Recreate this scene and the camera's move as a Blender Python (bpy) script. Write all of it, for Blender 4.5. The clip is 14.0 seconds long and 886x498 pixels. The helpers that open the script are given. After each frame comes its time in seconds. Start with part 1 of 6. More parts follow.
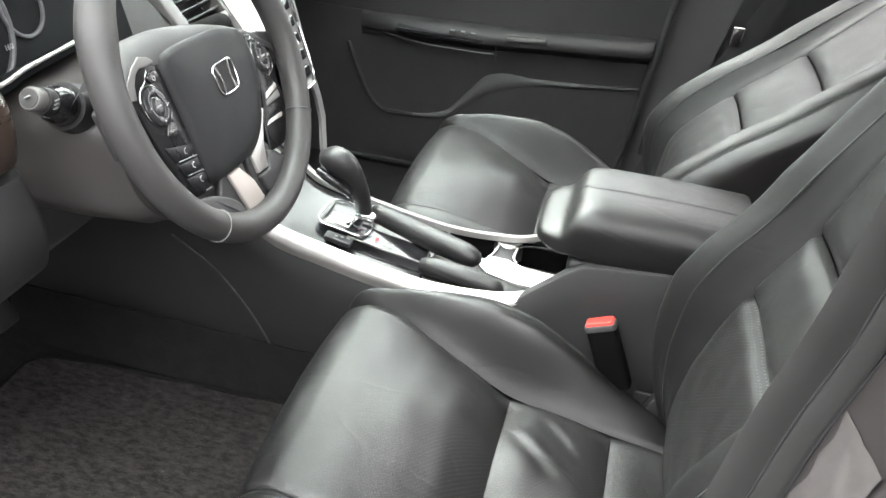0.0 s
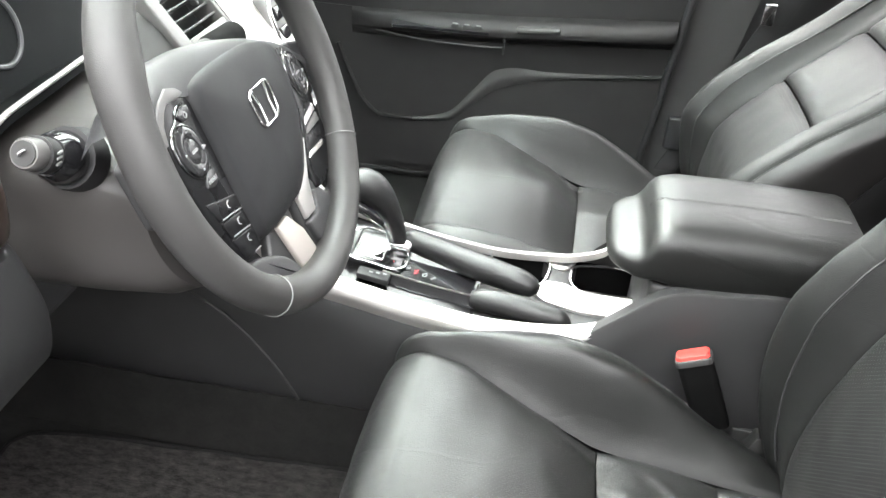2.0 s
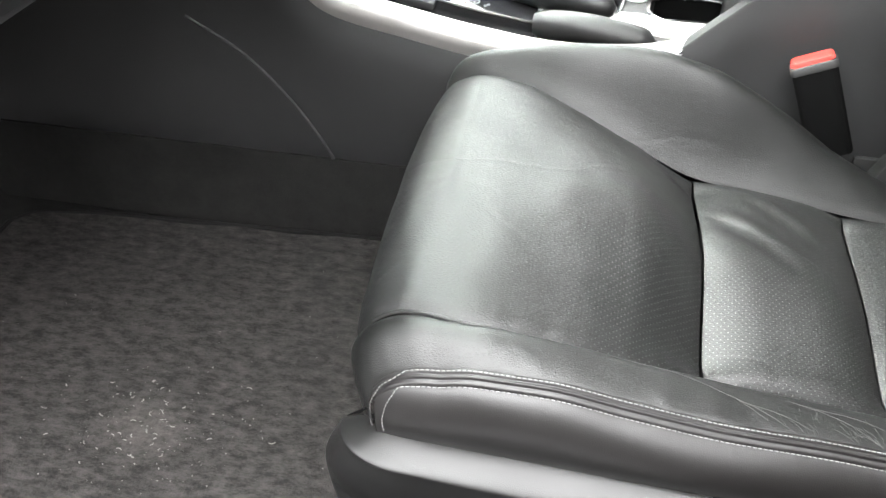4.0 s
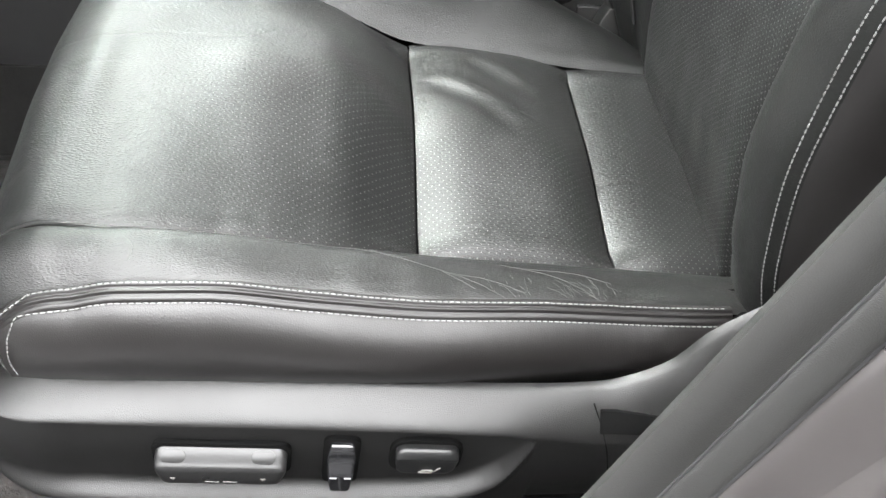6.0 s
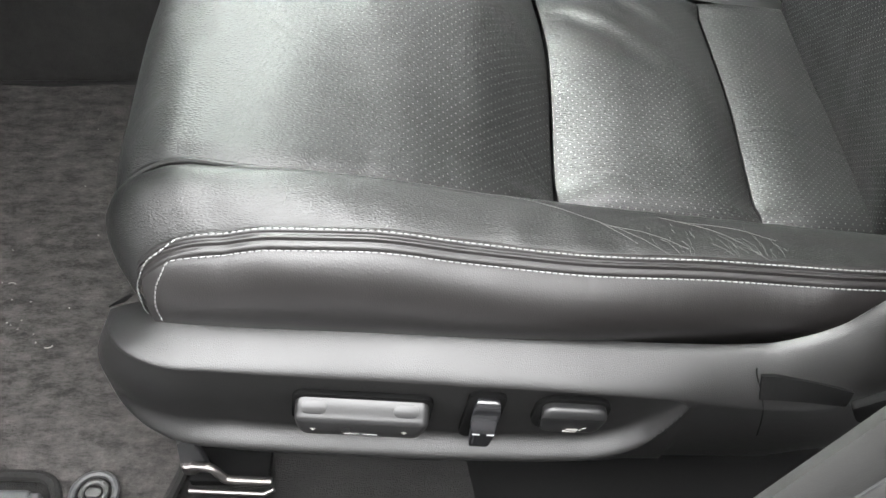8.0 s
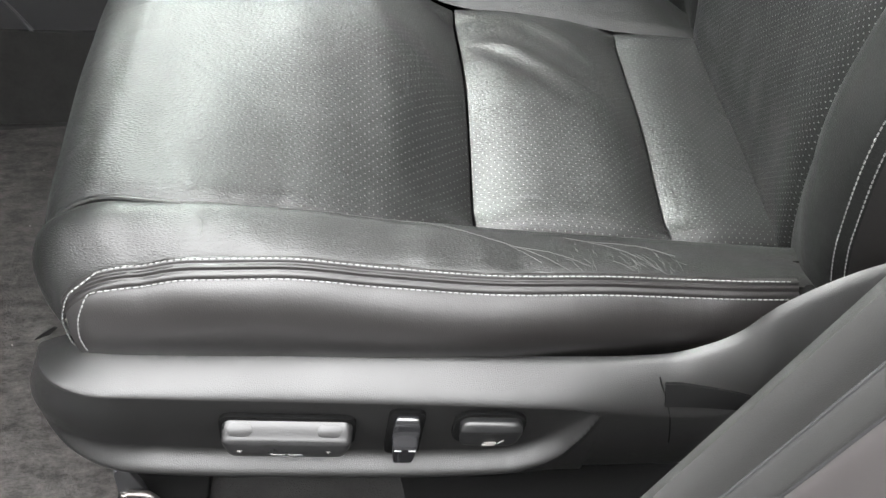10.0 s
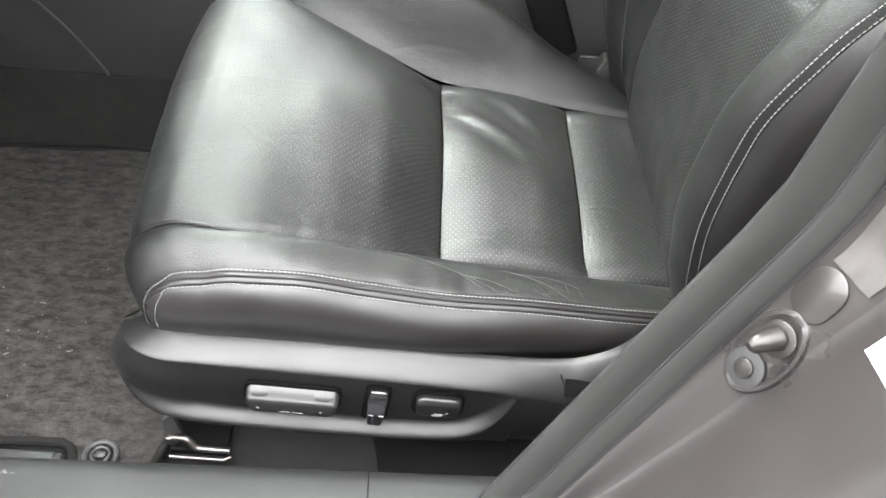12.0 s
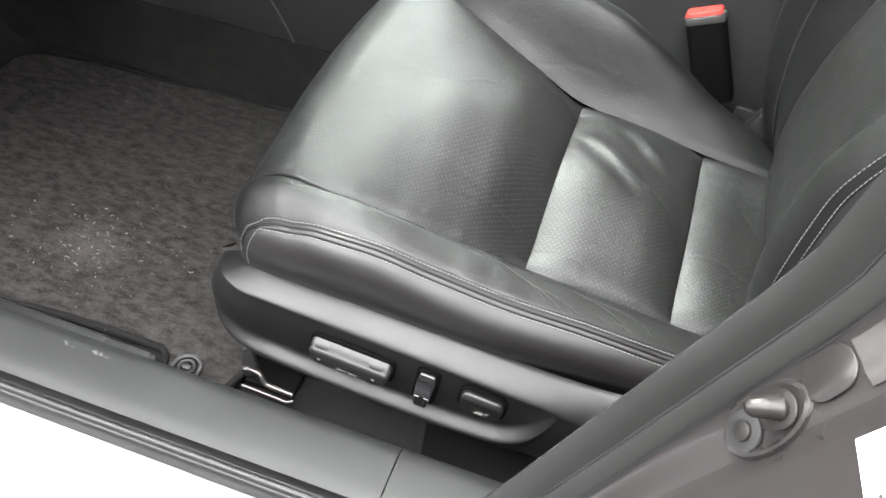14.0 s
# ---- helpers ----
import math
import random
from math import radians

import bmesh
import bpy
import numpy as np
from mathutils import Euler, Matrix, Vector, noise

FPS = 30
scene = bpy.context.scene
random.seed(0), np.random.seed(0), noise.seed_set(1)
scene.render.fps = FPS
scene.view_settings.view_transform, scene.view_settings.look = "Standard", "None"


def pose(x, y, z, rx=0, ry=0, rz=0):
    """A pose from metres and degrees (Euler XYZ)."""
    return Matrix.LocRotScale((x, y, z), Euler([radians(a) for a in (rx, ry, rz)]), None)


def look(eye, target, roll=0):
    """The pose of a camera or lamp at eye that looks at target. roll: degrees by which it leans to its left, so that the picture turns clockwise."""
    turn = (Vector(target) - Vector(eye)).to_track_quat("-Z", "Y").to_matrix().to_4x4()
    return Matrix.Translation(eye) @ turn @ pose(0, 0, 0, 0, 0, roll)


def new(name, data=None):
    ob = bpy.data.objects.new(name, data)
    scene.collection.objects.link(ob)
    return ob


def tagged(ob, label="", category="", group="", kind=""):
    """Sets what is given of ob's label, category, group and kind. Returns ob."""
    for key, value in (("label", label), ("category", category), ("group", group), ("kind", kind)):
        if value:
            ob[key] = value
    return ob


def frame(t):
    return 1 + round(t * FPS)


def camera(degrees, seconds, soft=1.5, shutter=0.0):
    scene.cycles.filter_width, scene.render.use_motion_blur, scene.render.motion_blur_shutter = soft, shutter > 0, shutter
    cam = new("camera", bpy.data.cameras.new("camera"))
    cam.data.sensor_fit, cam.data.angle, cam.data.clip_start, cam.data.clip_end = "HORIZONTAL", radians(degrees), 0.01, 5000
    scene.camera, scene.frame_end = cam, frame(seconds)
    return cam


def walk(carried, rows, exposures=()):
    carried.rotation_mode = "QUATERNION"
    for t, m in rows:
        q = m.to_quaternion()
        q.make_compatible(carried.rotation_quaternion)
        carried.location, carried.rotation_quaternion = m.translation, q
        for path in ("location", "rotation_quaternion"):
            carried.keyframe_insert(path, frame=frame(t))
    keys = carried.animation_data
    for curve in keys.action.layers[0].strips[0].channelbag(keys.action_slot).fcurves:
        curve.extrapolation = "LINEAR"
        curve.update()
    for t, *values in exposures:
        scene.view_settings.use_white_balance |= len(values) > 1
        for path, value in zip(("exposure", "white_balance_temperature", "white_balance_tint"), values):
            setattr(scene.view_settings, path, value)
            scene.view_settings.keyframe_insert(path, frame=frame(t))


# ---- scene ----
cam = camera(57.30, 14.0)

PATH = [
    (0, (0.3435, -0.4869, 0.9821), (0.1773, 0.3410, 0.4464), 6.07),
    (0.5, (0.3280, -0.4175, 0.9472), (0.0938, 0.3733, 0.3817), 2.84),
    (1, (0.2979, -0.3950, 0.9491), (0.0684, 0.4038, 0.3929), 2.83),
    (1.5, (0.2320, -0.3504, 0.9594), (0.0849, 0.4732, 0.4115), 4.01),
    (2, (0.1765, -0.3429, 0.9293), (0.0650, 0.4896, 0.3866), 4.17),
    (2.2, (0.1493, -0.3315, 0.9149), (0.0114, 0.4914, 0.3638), 3.31),
    (4.3, (0.1524, -0.3331, 0.6305), (0.0299, 0.4204, -0.0154), 0.84),
    (4.5, (0.1743, -0.3296, 0.6197), (0.0727, 0.4206, -0.0337), 1.18),
    (5, (0.2120, -0.3019, 0.5977), (0.2211, 0.4308, -0.0828), 5.08),
    (5.5, (0.2449, -0.2806, 0.5917), (0.3199, 0.4429, -0.0946), 5.98),
    (6, (0.2525, -0.2726, 0.5744), (0.3428, 0.4382, -0.1232), 5.13),
    (6.5, (0.2340, -0.2636, 0.5620), (0.3239, 0.4000, -0.1807), 5.49),
    (7, (0.2096, -0.2547, 0.5670), (0.2850, 0.3961, -0.1885), 5.35),
    (7.5, (0.1853, -0.2443, 0.5578), (0.2547, 0.4023, -0.2019), 5.72),
    (8, (0.1768, -0.2388, 0.5548), (0.2372, 0.4099, -0.2038), 5.44),
    (8.5, (0.2102, -0.2317, 0.5533), (0.2906, 0.4158, -0.2045), 5.75),
    (8.7, (0.2195, -0.2309, 0.5541), (0.3057, 0.4193, -0.2007), 5.30),
    (10.8, (0.2133, -0.3023, 0.6298), (0.2969, 0.3800, -0.0965), 4.77),
    (11, (0.2154, -0.3159, 0.6513), (0.2987, 0.3673, -0.0742), 4.79),
    (11.5, (0.2224, -0.3614, 0.6978), (0.3050, 0.3221, -0.0274), 6.16),
    (12, (0.2298, -0.3918, 0.7344), (0.3059, 0.2951, 0.0116), 8.06),
    (12.5, (0.2570, -0.3744, 0.7547), (0.2960, 0.3215, 0.0377), 10.27),
    (13, (0.3138, -0.3512, 0.7535), (0.1678, 0.3192, 0.0260), 8.71),
    (13.5, (0.3299, -0.3636, 0.7377), (0.1332, 0.2862, 0.0035), 6.51),
    (14, (0.3284, -0.4083, 0.7454), (0.1750, 0.2624, 0.0197), 7.78),
]
walk(cam, [(t, look(eye, target, roll)) for t, eye, target, roll in PATH], [(0, 3.05), (0.5, 3.33), (1.0, 3.50), (2.2, 3.40), (5, 3.56), (9, 3.52), (12, 3.60), (13.5, 3.60), (14, 3.32)])

# ---------------------------------------------------------------- world and light
world = bpy.data.worlds.new("sky")
scene.world = world
world.use_nodes = True
wn, wl = world.node_tree.nodes, world.node_tree.links
sky = wn.new("ShaderNodeTexSky")
sky.sky_type, sky.sun_disc = "NISHITA", False
sky.sun_elevation, sky.sun_rotation = radians(43), radians(-47)
sky.air_density, sky.dust_density, sky.ozone_density = 1.0, 7.0, 1.0
grey = wn.new("ShaderNodeHueSaturation")
grey.inputs["Saturation"].default_value = 0.18
wl.new(sky.outputs["Color"], grey.inputs["Color"])
cloud = wn.new("ShaderNodeMix")  # an even cloud layer over the clear sky
cloud.data_type = "RGBA"
cloud.inputs["Factor"].default_value = 0.62
coord = wn.new("ShaderNodeTexCoord")
up = wn.new("ShaderNodeSeparateXYZ")
wl.new(coord.outputs["Generated"], up.inputs["Vector"])
lift = wn.new("ShaderNodeMapRange")  # overcast: the zenith three times the horizon
lift.inputs["From Min"].default_value, lift.inputs["From Max"].default_value = 0.0, 1.0
lift.inputs["To Min"].default_value, lift.inputs["To Max"].default_value = 5.0, 22.0
wl.new(up.outputs["Z"], lift.inputs["Value"])
wl.new(lift.outputs["Result"], cloud.inputs["B"])
wl.new(grey.outputs["Color"], cloud.inputs["A"])
wl.new(cloud.outputs["Result"], wn["Background"].inputs["Color"])
wn["Background"].inputs["Strength"].default_value = 0.15

sun_data = bpy.data.lights.new("sun", "SUN")
sun_data.energy, sun_data.angle, sun_data.color = 0.5, radians(50), (1.0, 0.985, 0.96)
sun = new("sun", sun_data)
sun.matrix_world = look((-2.4, 2.2, 3.2), (0.0, 0.0, 0.2))


# ---------------------------------------------------------------- materials
def material(name, colour, rough=0.5, metal=0.0, grain=None, bump=0.0, vary=0.12, vary_scale=14.0, coat=0.0, spec=0.5,
             rough_vary=0.08, cells=None, stretch=(1, 1, 1)):
    """A procedural surface: colour varied at two scales, grain relief and uneven gloss."""
    m = bpy.data.materials.new(name)
    m.use_nodes = True
    n, l = m.node_tree.nodes, m.node_tree.links
    b = n["Principled BSDF"]
    b.inputs["Metallic"].default_value = metal
    b.inputs["Coat Weight"].default_value = coat
    b.inputs["Coat Roughness"].default_value = 0.08
    b.inputs["Specular IOR Level"].default_value = spec
    tc = n.new("ShaderNodeTexCoord")
    mp = n.new("ShaderNodeMapping")
    mp.inputs["Scale"].default_value = stretch
    l.new(tc.outputs["Object"], mp.inputs["Vector"])
    big = n.new("ShaderNodeTexNoise")
    big.inputs["Scale"].default_value, big.inputs["Detail"].default_value = vary_scale, 5
    l.new(mp.outputs["Vector"], big.inputs["Vector"])
    ramp = n.new("ShaderNodeMix")
    ramp.data_type = "RGBA"
    ramp.inputs["A"].default_value = (*[c * (1 - vary) for c in colour], 1)
    ramp.inputs["B"].default_value = (*[min(1, c * (1 + vary)) for c in colour], 1)
    l.new(big.outputs["Fac"], ramp.inputs["Factor"])
    rr = n.new("ShaderNodeMapRange")
    rr.inputs["From Min"].default_value, rr.inputs["From Max"].default_value = 0.3, 0.7
    rr.inputs["To Min"].default_value, rr.inputs["To Max"].default_value = max(0.02, rough - rough_vary), min(1, rough + rough_vary)
    l.new(big.outputs["Fac"], rr.inputs["Value"])
    l.new(rr.outputs["Result"], b.inputs["Roughness"])
    l.new(ramp.outputs["Result"], b.inputs["Base Color"])
    if bump:
        if cells:
            g = n.new("ShaderNodeTexVoronoi")
            g.feature = "DISTANCE_TO_EDGE"
            g.inputs["Scale"].default_value = cells
            src = g.outputs["Distance"]
        else:
            g = n.new("ShaderNodeTexNoise")
            g.inputs["Scale"].default_value, g.inputs["Detail"].default_value = grain or 400, 4
            src = g.outputs["Fac"]
        l.new(mp.outputs["Vector"], g.inputs["Vector"])
        bp = n.new("ShaderNodeBump")
        bp.inputs["Strength"].default_value, bp.inputs["Distance"].default_value = bump, 0.001
        l.new(src, bp.inputs["Height"])
        l.new(bp.outputs["Normal"], b.inputs["Normal"])
    return m


def perforate(m, plane="XY", pitch=0.0040, dot=0.115, tone=(0.080, 0.080, 0.078)):
    """Rows of small pale pin-holes over a leather, on the diagonal of the named plane."""
    n, l = m.node_tree.nodes, m.node_tree.links
    b = n["Principled BSDF"]
    tc = n.new("ShaderNodeTexCoord")
    sp = n.new("ShaderNodeSeparateXYZ")
    l.new(tc.outputs["Object"], sp.inputs["Vector"])

    def calc(op, a, c):
        k = n.new("ShaderNodeMath")
        k.operation = op
        for i, v in enumerate((a, c)):
            if isinstance(v, (int, float)):
                k.inputs[i].default_value = v
            elif v is not None:
                l.new(v, k.inputs[i])
        return k.outputs[0]

    p, q = sp.outputs[plane[0]], sp.outputs[plane[1]]
    s = calc("ADD", p, q)
    d = calc("SUBTRACT", p, q)
    fs = calc("SUBTRACT", calc("FRACT", calc("MULTIPLY", s, 0.707 / pitch), 0), 0.5)
    fd = calc("SUBTRACT", calc("FRACT", calc("MULTIPLY", d, 0.707 / pitch), 0), 0.5)
    r = calc("SQRT", calc("ADD", calc("MULTIPLY", fs, fs), calc("MULTIPLY", fd, fd)), 0)
    hole = calc("LESS_THAN", r, dot)
    if plane == "XY":  # holes faded in colour on the front roll, where glare hides them
        worn = n.new("ShaderNodeMapRange")
        worn.inputs["From Min"].default_value, worn.inputs["From Max"].default_value = 0.10, 0.22
        worn.inputs["To Min"].default_value = 0.15
        l.new(sp.outputs["X"], worn.inputs["Value"])
        hole = calc("MULTIPLY", hole, worn.outputs["Result"])
    old = b.inputs["Base Color"].links[0].from_socket
    mx = n.new("ShaderNodeMix")
    mx.data_type = "RGBA"
    l.new(hole, mx.inputs["Factor"])
    l.new(old, mx.inputs["A"])
    mx.inputs["B"].default_value = (*tone, 1)
    l.new(mx.outputs["Result"], b.inputs["Base Color"])
    return m


def crease(m, stretch=(0.42, 1.0, 1.0), fine=420, depth=0.7, lines=0.5, dents=0.15):
    """Leather relief: grain cells drawn out along the seat, soft dents, and sparse long creases."""
    n, l = m.node_tree.nodes, m.node_tree.links
    b = n["Principled BSDF"]
    tc = n.new("ShaderNodeTexCoord")
    mp = n.new("ShaderNodeMapping")
    mp.inputs["Scale"].default_value = stretch
    warp = n.new("ShaderNodeTexNoise")
    warp.inputs["Scale"].default_value, warp.inputs["Detail"].default_value = 40, 3
    l.new(tc.outputs["Object"], warp.inputs["Vector"])
    shift = n.new("ShaderNodeVectorMath")
    shift.operation = "MULTIPLY_ADD"
    shift.inputs[1].default_value = (0.006, 0.006, 0.006)
    l.new(warp.outputs["Color"], shift.inputs[0])
    l.new(tc.outputs["Object"], shift.inputs[2])
    l.new(shift.outputs["Vector"], mp.inputs["Vector"])
    cell = n.new("ShaderNodeTexVoronoi")
    cell.feature = "DISTANCE_TO_EDGE"
    cell.inputs["Scale"].default_value = fine
    l.new(mp.outputs["Vector"], cell.inputs["Vector"])
    one = n.new("ShaderNodeBump")
    one.inputs["Strength"].default_value, one.inputs["Distance"].default_value = depth, 0.0011
    l.new(cell.outputs["Distance"], one.inputs["Height"])
    # creases: thin valleys where a warped noise crosses its middle
    fold = n.new("ShaderNodeTexNoise")
    fold.inputs["Scale"].default_value, fold.inputs["Detail"].default_value, fold.inputs["Distortion"].default_value = 9, 1.5, 0.3
    l.new(mp.outputs["Vector"], fold.inputs["Vector"])
    off = n.new("ShaderNodeMath")
    off.operation = "SUBTRACT"
    off.inputs[1].default_value = 0.5
    l.new(fold.outputs["Fac"], off.inputs[0])
    size = n.new("ShaderNodeMath")
    size.operation = "ABSOLUTE"
    l.new(off.outputs[0], size.inputs[0])
    cut = n.new("ShaderNodeMapRange")
    cut.inputs["From Max"].default_value = 0.022
    l.new(size.outputs[0], cut.inputs["Value"])
    two = n.new("ShaderNodeBump")
    two.inputs["Strength"].default_value, two.inputs["Distance"].default_value = lines, 0.0005
    l.new(cut.outputs["Result"], two.inputs["Height"])
    l.new(one.outputs["Normal"], two.inputs["Normal"])
    dent = n.new("ShaderNodeTexNoise")
    dent.inputs["Scale"].default_value, dent.inputs["Detail"].default_value = 60, 3
    l.new(mp.outputs["Vector"], dent.inputs["Vector"])
    three = n.new("ShaderNodeBump")
    three.inputs["Strength"].default_value, three.inputs["Distance"].default_value = dents, 0.0022
    l.new(dent.outputs["Fac"], three.inputs["Height"])
    l.new(two.outputs["Normal"], three.inputs["Normal"])
    l.new(three.outputs["Normal"], b.inputs["Normal"])
    return m


LEATHER = dict(rough=0.40, vary=0.2, vary_scale=9, rough_vary=0.06)
M_leather = crease(material("black_leather", (0.0059, 0.0061, 0.0058), **LEATHER), fine=820, depth=0.32, lines=0.3)
M_back = crease(material("backrest_leather", (0.0066, 0.0069, 0.0066), rough=0.48, vary=0.2, vary_scale=9, rough_vary=0.05, spec=0.32), fine=760, depth=0.28, lines=0.25)
M_side = material("side_leather", (0.0075, 0.0068, 0.0067), rough=0.36, bump=0.12, cells=700, vary=0.15, rough_vary=0.05)
M_perf = perforate(crease(material("perforated_leather", (0.0048, 0.0050, 0.0048), rough=0.46, vary=0.2, vary_scale=9, rough_vary=0.06), fine=600, depth=0.42, lines=0.42), "XY")
M_perf_back = perforate(crease(material("perforated_back_leather", (0.0042, 0.0044, 0.0042), rough=0.5, vary=0.2, vary_scale=9, rough_vary=0.06, spec=0.26), (1, 1, 0.6), fine=540, depth=0.4, lines=0.1), "YZ", dot=0.13, tone=(0.10, 0.10, 0.10))
M_scratch = material("scuffed_leather", (0.031, 0.031, 0.030), rough=0.6)
M_thread = material("grey_thread", (0.14, 0.14, 0.138), rough=0.7, vary=0.2, vary_scale=300)
M_thread_dark = material("dark_thread", (0.06, 0.06, 0.06), rough=0.7)
M_valance = material("grained_plastic", (0.0074, 0.0072, 0.0072), rough=0.39, bump=0.22, cells=900, vary=0.1, rough_vary=0.05)
M_plastic = material("dark_plastic", (0.0147, 0.0147, 0.0150), rough=0.5, bump=0.15, cells=1100, vary=0.12)
M_panel = material("charcoal_plastic", (0.0195, 0.0195, 0.0203), rough=0.55, bump=0.2, cells=900, vary=0.12)
M_pillar = material("grey_trim_plastic", (0.0125, 0.0125, 0.0120), rough=0.55, bump=0.2, cells=900, vary=0.1)
M_switch = material("switch_plastic", (0.013, 0.0128, 0.013), spec=0.5, rough=0.34, vary=0.06, bump=0.05, grain=900)
M_lumbar = material("lumbar_plastic", (0.008, 0.008, 0.0082), rough=0.36, vary=0.08, bump=0.05, grain=900)
M_gauge = material("instrument_black", (0.005, 0.0055, 0.006), rough=0.6, vary=0.2, spec=0.1)
M_gloss = material("gloss_black", (0.010, 0.010, 0.011), rough=0.10, vary=0.1, rough_vary=0.04, coat=0.5)
M_silver = material("satin_silver", (0.50, 0.485, 0.47), rough=0.36, metal=0.75, vary=0.05, bump=0.03, grain=1500)
M_beige = material("champagne_silver", (0.36, 0.33, 0.305), rough=0.42, metal=0.5, vary=0.04)
M_chrome = material("chrome", (0.80, 0.80, 0.80), rough=0.12, metal=1.0, vary=0.03, rough_vary=0.05)
M_steel = material("dull_steel", (0.13, 0.122, 0.118), rough=0.36, metal=0.9, vary=0.25, vary_scale=60, bump=0.1, grain=300)
M_rubber = material("black_rubber", (0.016, 0.016, 0.017), rough=0.6, vary=0.2, bump=0.1, grain=500)
# one body paint in two tones: shaded for jamb and body, lit for rocker
M_paint = material("mauve_paint_shaded", (0.0300, 0.0270, 0.0270), rough=0.34, metal=0.35, vary=0.06, coat=0.4, bump=0.02, grain=60)
M_rocker = material("rocker_paint_lit", (0.38, 0.37, 0.375), rough=0.34, metal=0.3, vary=0.05, coat=0.4)
M_wood = material("dark_wood_trim", (0.024, 0.0165, 0.0130), rough=0.3, vary=0.45, vary_scale=28, coat=0.3, stretch=(1, 0.18, 3.0))
M_red = material("red_button", (0.72, 0.055, 0.045), rough=0.38, vary=0.08)
M_white = material("white_sticker", (0.82, 0.82, 0.82), rough=0.35, vary=0.02)
M_crumb = material("pale_grit", (0.11, 0.105, 0.10), rough=0.8)
M_ink = material("print_ink", (0.03, 0.03, 0.03), rough=0.6)
M_mark = material("pale_print", (0.20, 0.20, 0.20), rough=0.5)
M_mark_red = material("red_print", (0.55, 0.03, 0.05), rough=0.5)
M_film = material("crinkled_film", (0.050, 0.0465, 0.0455), rough=0.45, vary=0.3, vary_scale=50, bump=0.6, grain=60)
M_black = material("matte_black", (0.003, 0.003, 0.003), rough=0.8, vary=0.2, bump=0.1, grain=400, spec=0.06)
M_console = material("console_matte", (0.0375, 0.0375, 0.0379), rough=0.68, vary=0.15, bump=0.2, cells=1000, spec=0.4)
M_deck = material("piano_black", (0.008, 0.008, 0.0085), rough=0.16, vary=0.1, rough_vary=0.05)
M_grip = material("grip_leather", (0.010, 0.010, 0.0102), rough=0.36, vary=0.2, bump=0.35, cells=700)
M_ramp = material("console_ramp", (0.0140, 0.0140, 0.0140), rough=0.85, vary=0.15, bump=0.2, cells=1000, spec=0.1)
M_door = material("door_card", (0.0130, 0.0124, 0.0124), rough=0.6, vary=0.12, bump=0.2, cells=900)
M_door_soft = material("door_armrest", (0.0150, 0.0145, 0.0145), rough=0.55, spec=0.3, vary=0.12, bump=0.2, cells=900)
# lighter copy of the pillar grey, making up for weak light across the cabin
M_far_trim = material("lightened_trim_grey", (0.0448, 0.0441, 0.0434), rough=0.6, vary=0.1, bump=0.2, cells=900)
M_headliner = material("headliner", (0.55, 0.54, 0.51), rough=0.9, bump=0.3, grain=900)
M_belt = material("belt_webbing", (0.02, 0.02, 0.02), rough=0.75, bump=0.3, grain=1200)
M_asphalt = material("asphalt", (0.042, 0.042, 0.042), rough=0.85, vary=0.3, vary_scale=6, bump=0.8, grain=250)


def carpet(name, dark, pale, scale, patch=24, limits=(0.38, 0.74)):
    """Short needled pile with trodden, dusty patches."""
    m = material(name, dark, rough=0.95, bump=1.0, grain=scale, vary=0.92, vary_scale=420, spec=0.15)
    n, l = m.node_tree.nodes, m.node_tree.links
    b = n["Principled BSDF"]
    tc = n.new("ShaderNodeTexCoord")
    mp = n.new("ShaderNodeMapping")
    mp.inputs["Scale"].default_value = (1, 2.2, 1)
    l.new(tc.outputs["Object"], mp.inputs["Vector"])
    worn = n.new("ShaderNodeTexNoise")
    worn.inputs["Scale"].default_value, worn.inputs["Detail"].default_value, worn.inputs["Roughness"].default_value = patch, 12, 0.84
    l.new(mp.outputs["Vector"], worn.inputs["Vector"])
    cr = n.new("ShaderNodeMapRange")
    cr.inputs["From Min"].default_value, cr.inputs["From Max"].default_value = limits
    l.new(worn.outputs["Fac"], cr.inputs["Value"])
    old = b.inputs["Base Color"].links[0].from_socket
    mx = n.new("ShaderNodeMix")
    mx.data_type = "RGBA"
    l.new(cr.outputs["Result"], mx.inputs["Factor"])
    l.new(old, mx.inputs["A"])
    mx.inputs["B"].default_value = (*pale, 1)
    l.new(mx.outputs["Result"], b.inputs["Base Color"])
    return m


M_mat = carpet("floor_mat_pile", (0.0070, 0.0065, 0.0063), (0.049, 0.0445, 0.0430), 420, 52, (0.41, 0.73))
mn, ml = M_mat.node_tree.nodes, M_mat.node_tree.links
spot = mn.new("ShaderNodeTexGradient")  # dried, salty heel patch with a ragged rim
spot.gradient_type = "SPHERICAL"
smap = mn.new("ShaderNodeMapping")
smap.inputs["Location"].default_value, smap.inputs["Scale"].default_value = (2.1, -1.35, 0.0), (9.5, 12.0, 9.0)
stc = mn.new("ShaderNodeTexCoord")
ml.new(stc.outputs["Object"], smap.inputs["Vector"])
ml.new(smap.outputs["Vector"], spot.inputs["Vector"])
rag = mn.new("ShaderNodeTexNoise")
rag.inputs["Scale"].default_value, rag.inputs["Detail"].default_value, rag.inputs["Roughness"].default_value = 140, 8, 0.85
ml.new(stc.outputs["Object"], rag.inputs["Vector"])
both = mn.new("ShaderNodeMath")
both.operation = "MULTIPLY"
ml.new(spot.outputs["Fac"], both.inputs[0])
ml.new(rag.outputs["Fac"], both.inputs[1])
sr = mn.new("ShaderNodeMapRange")
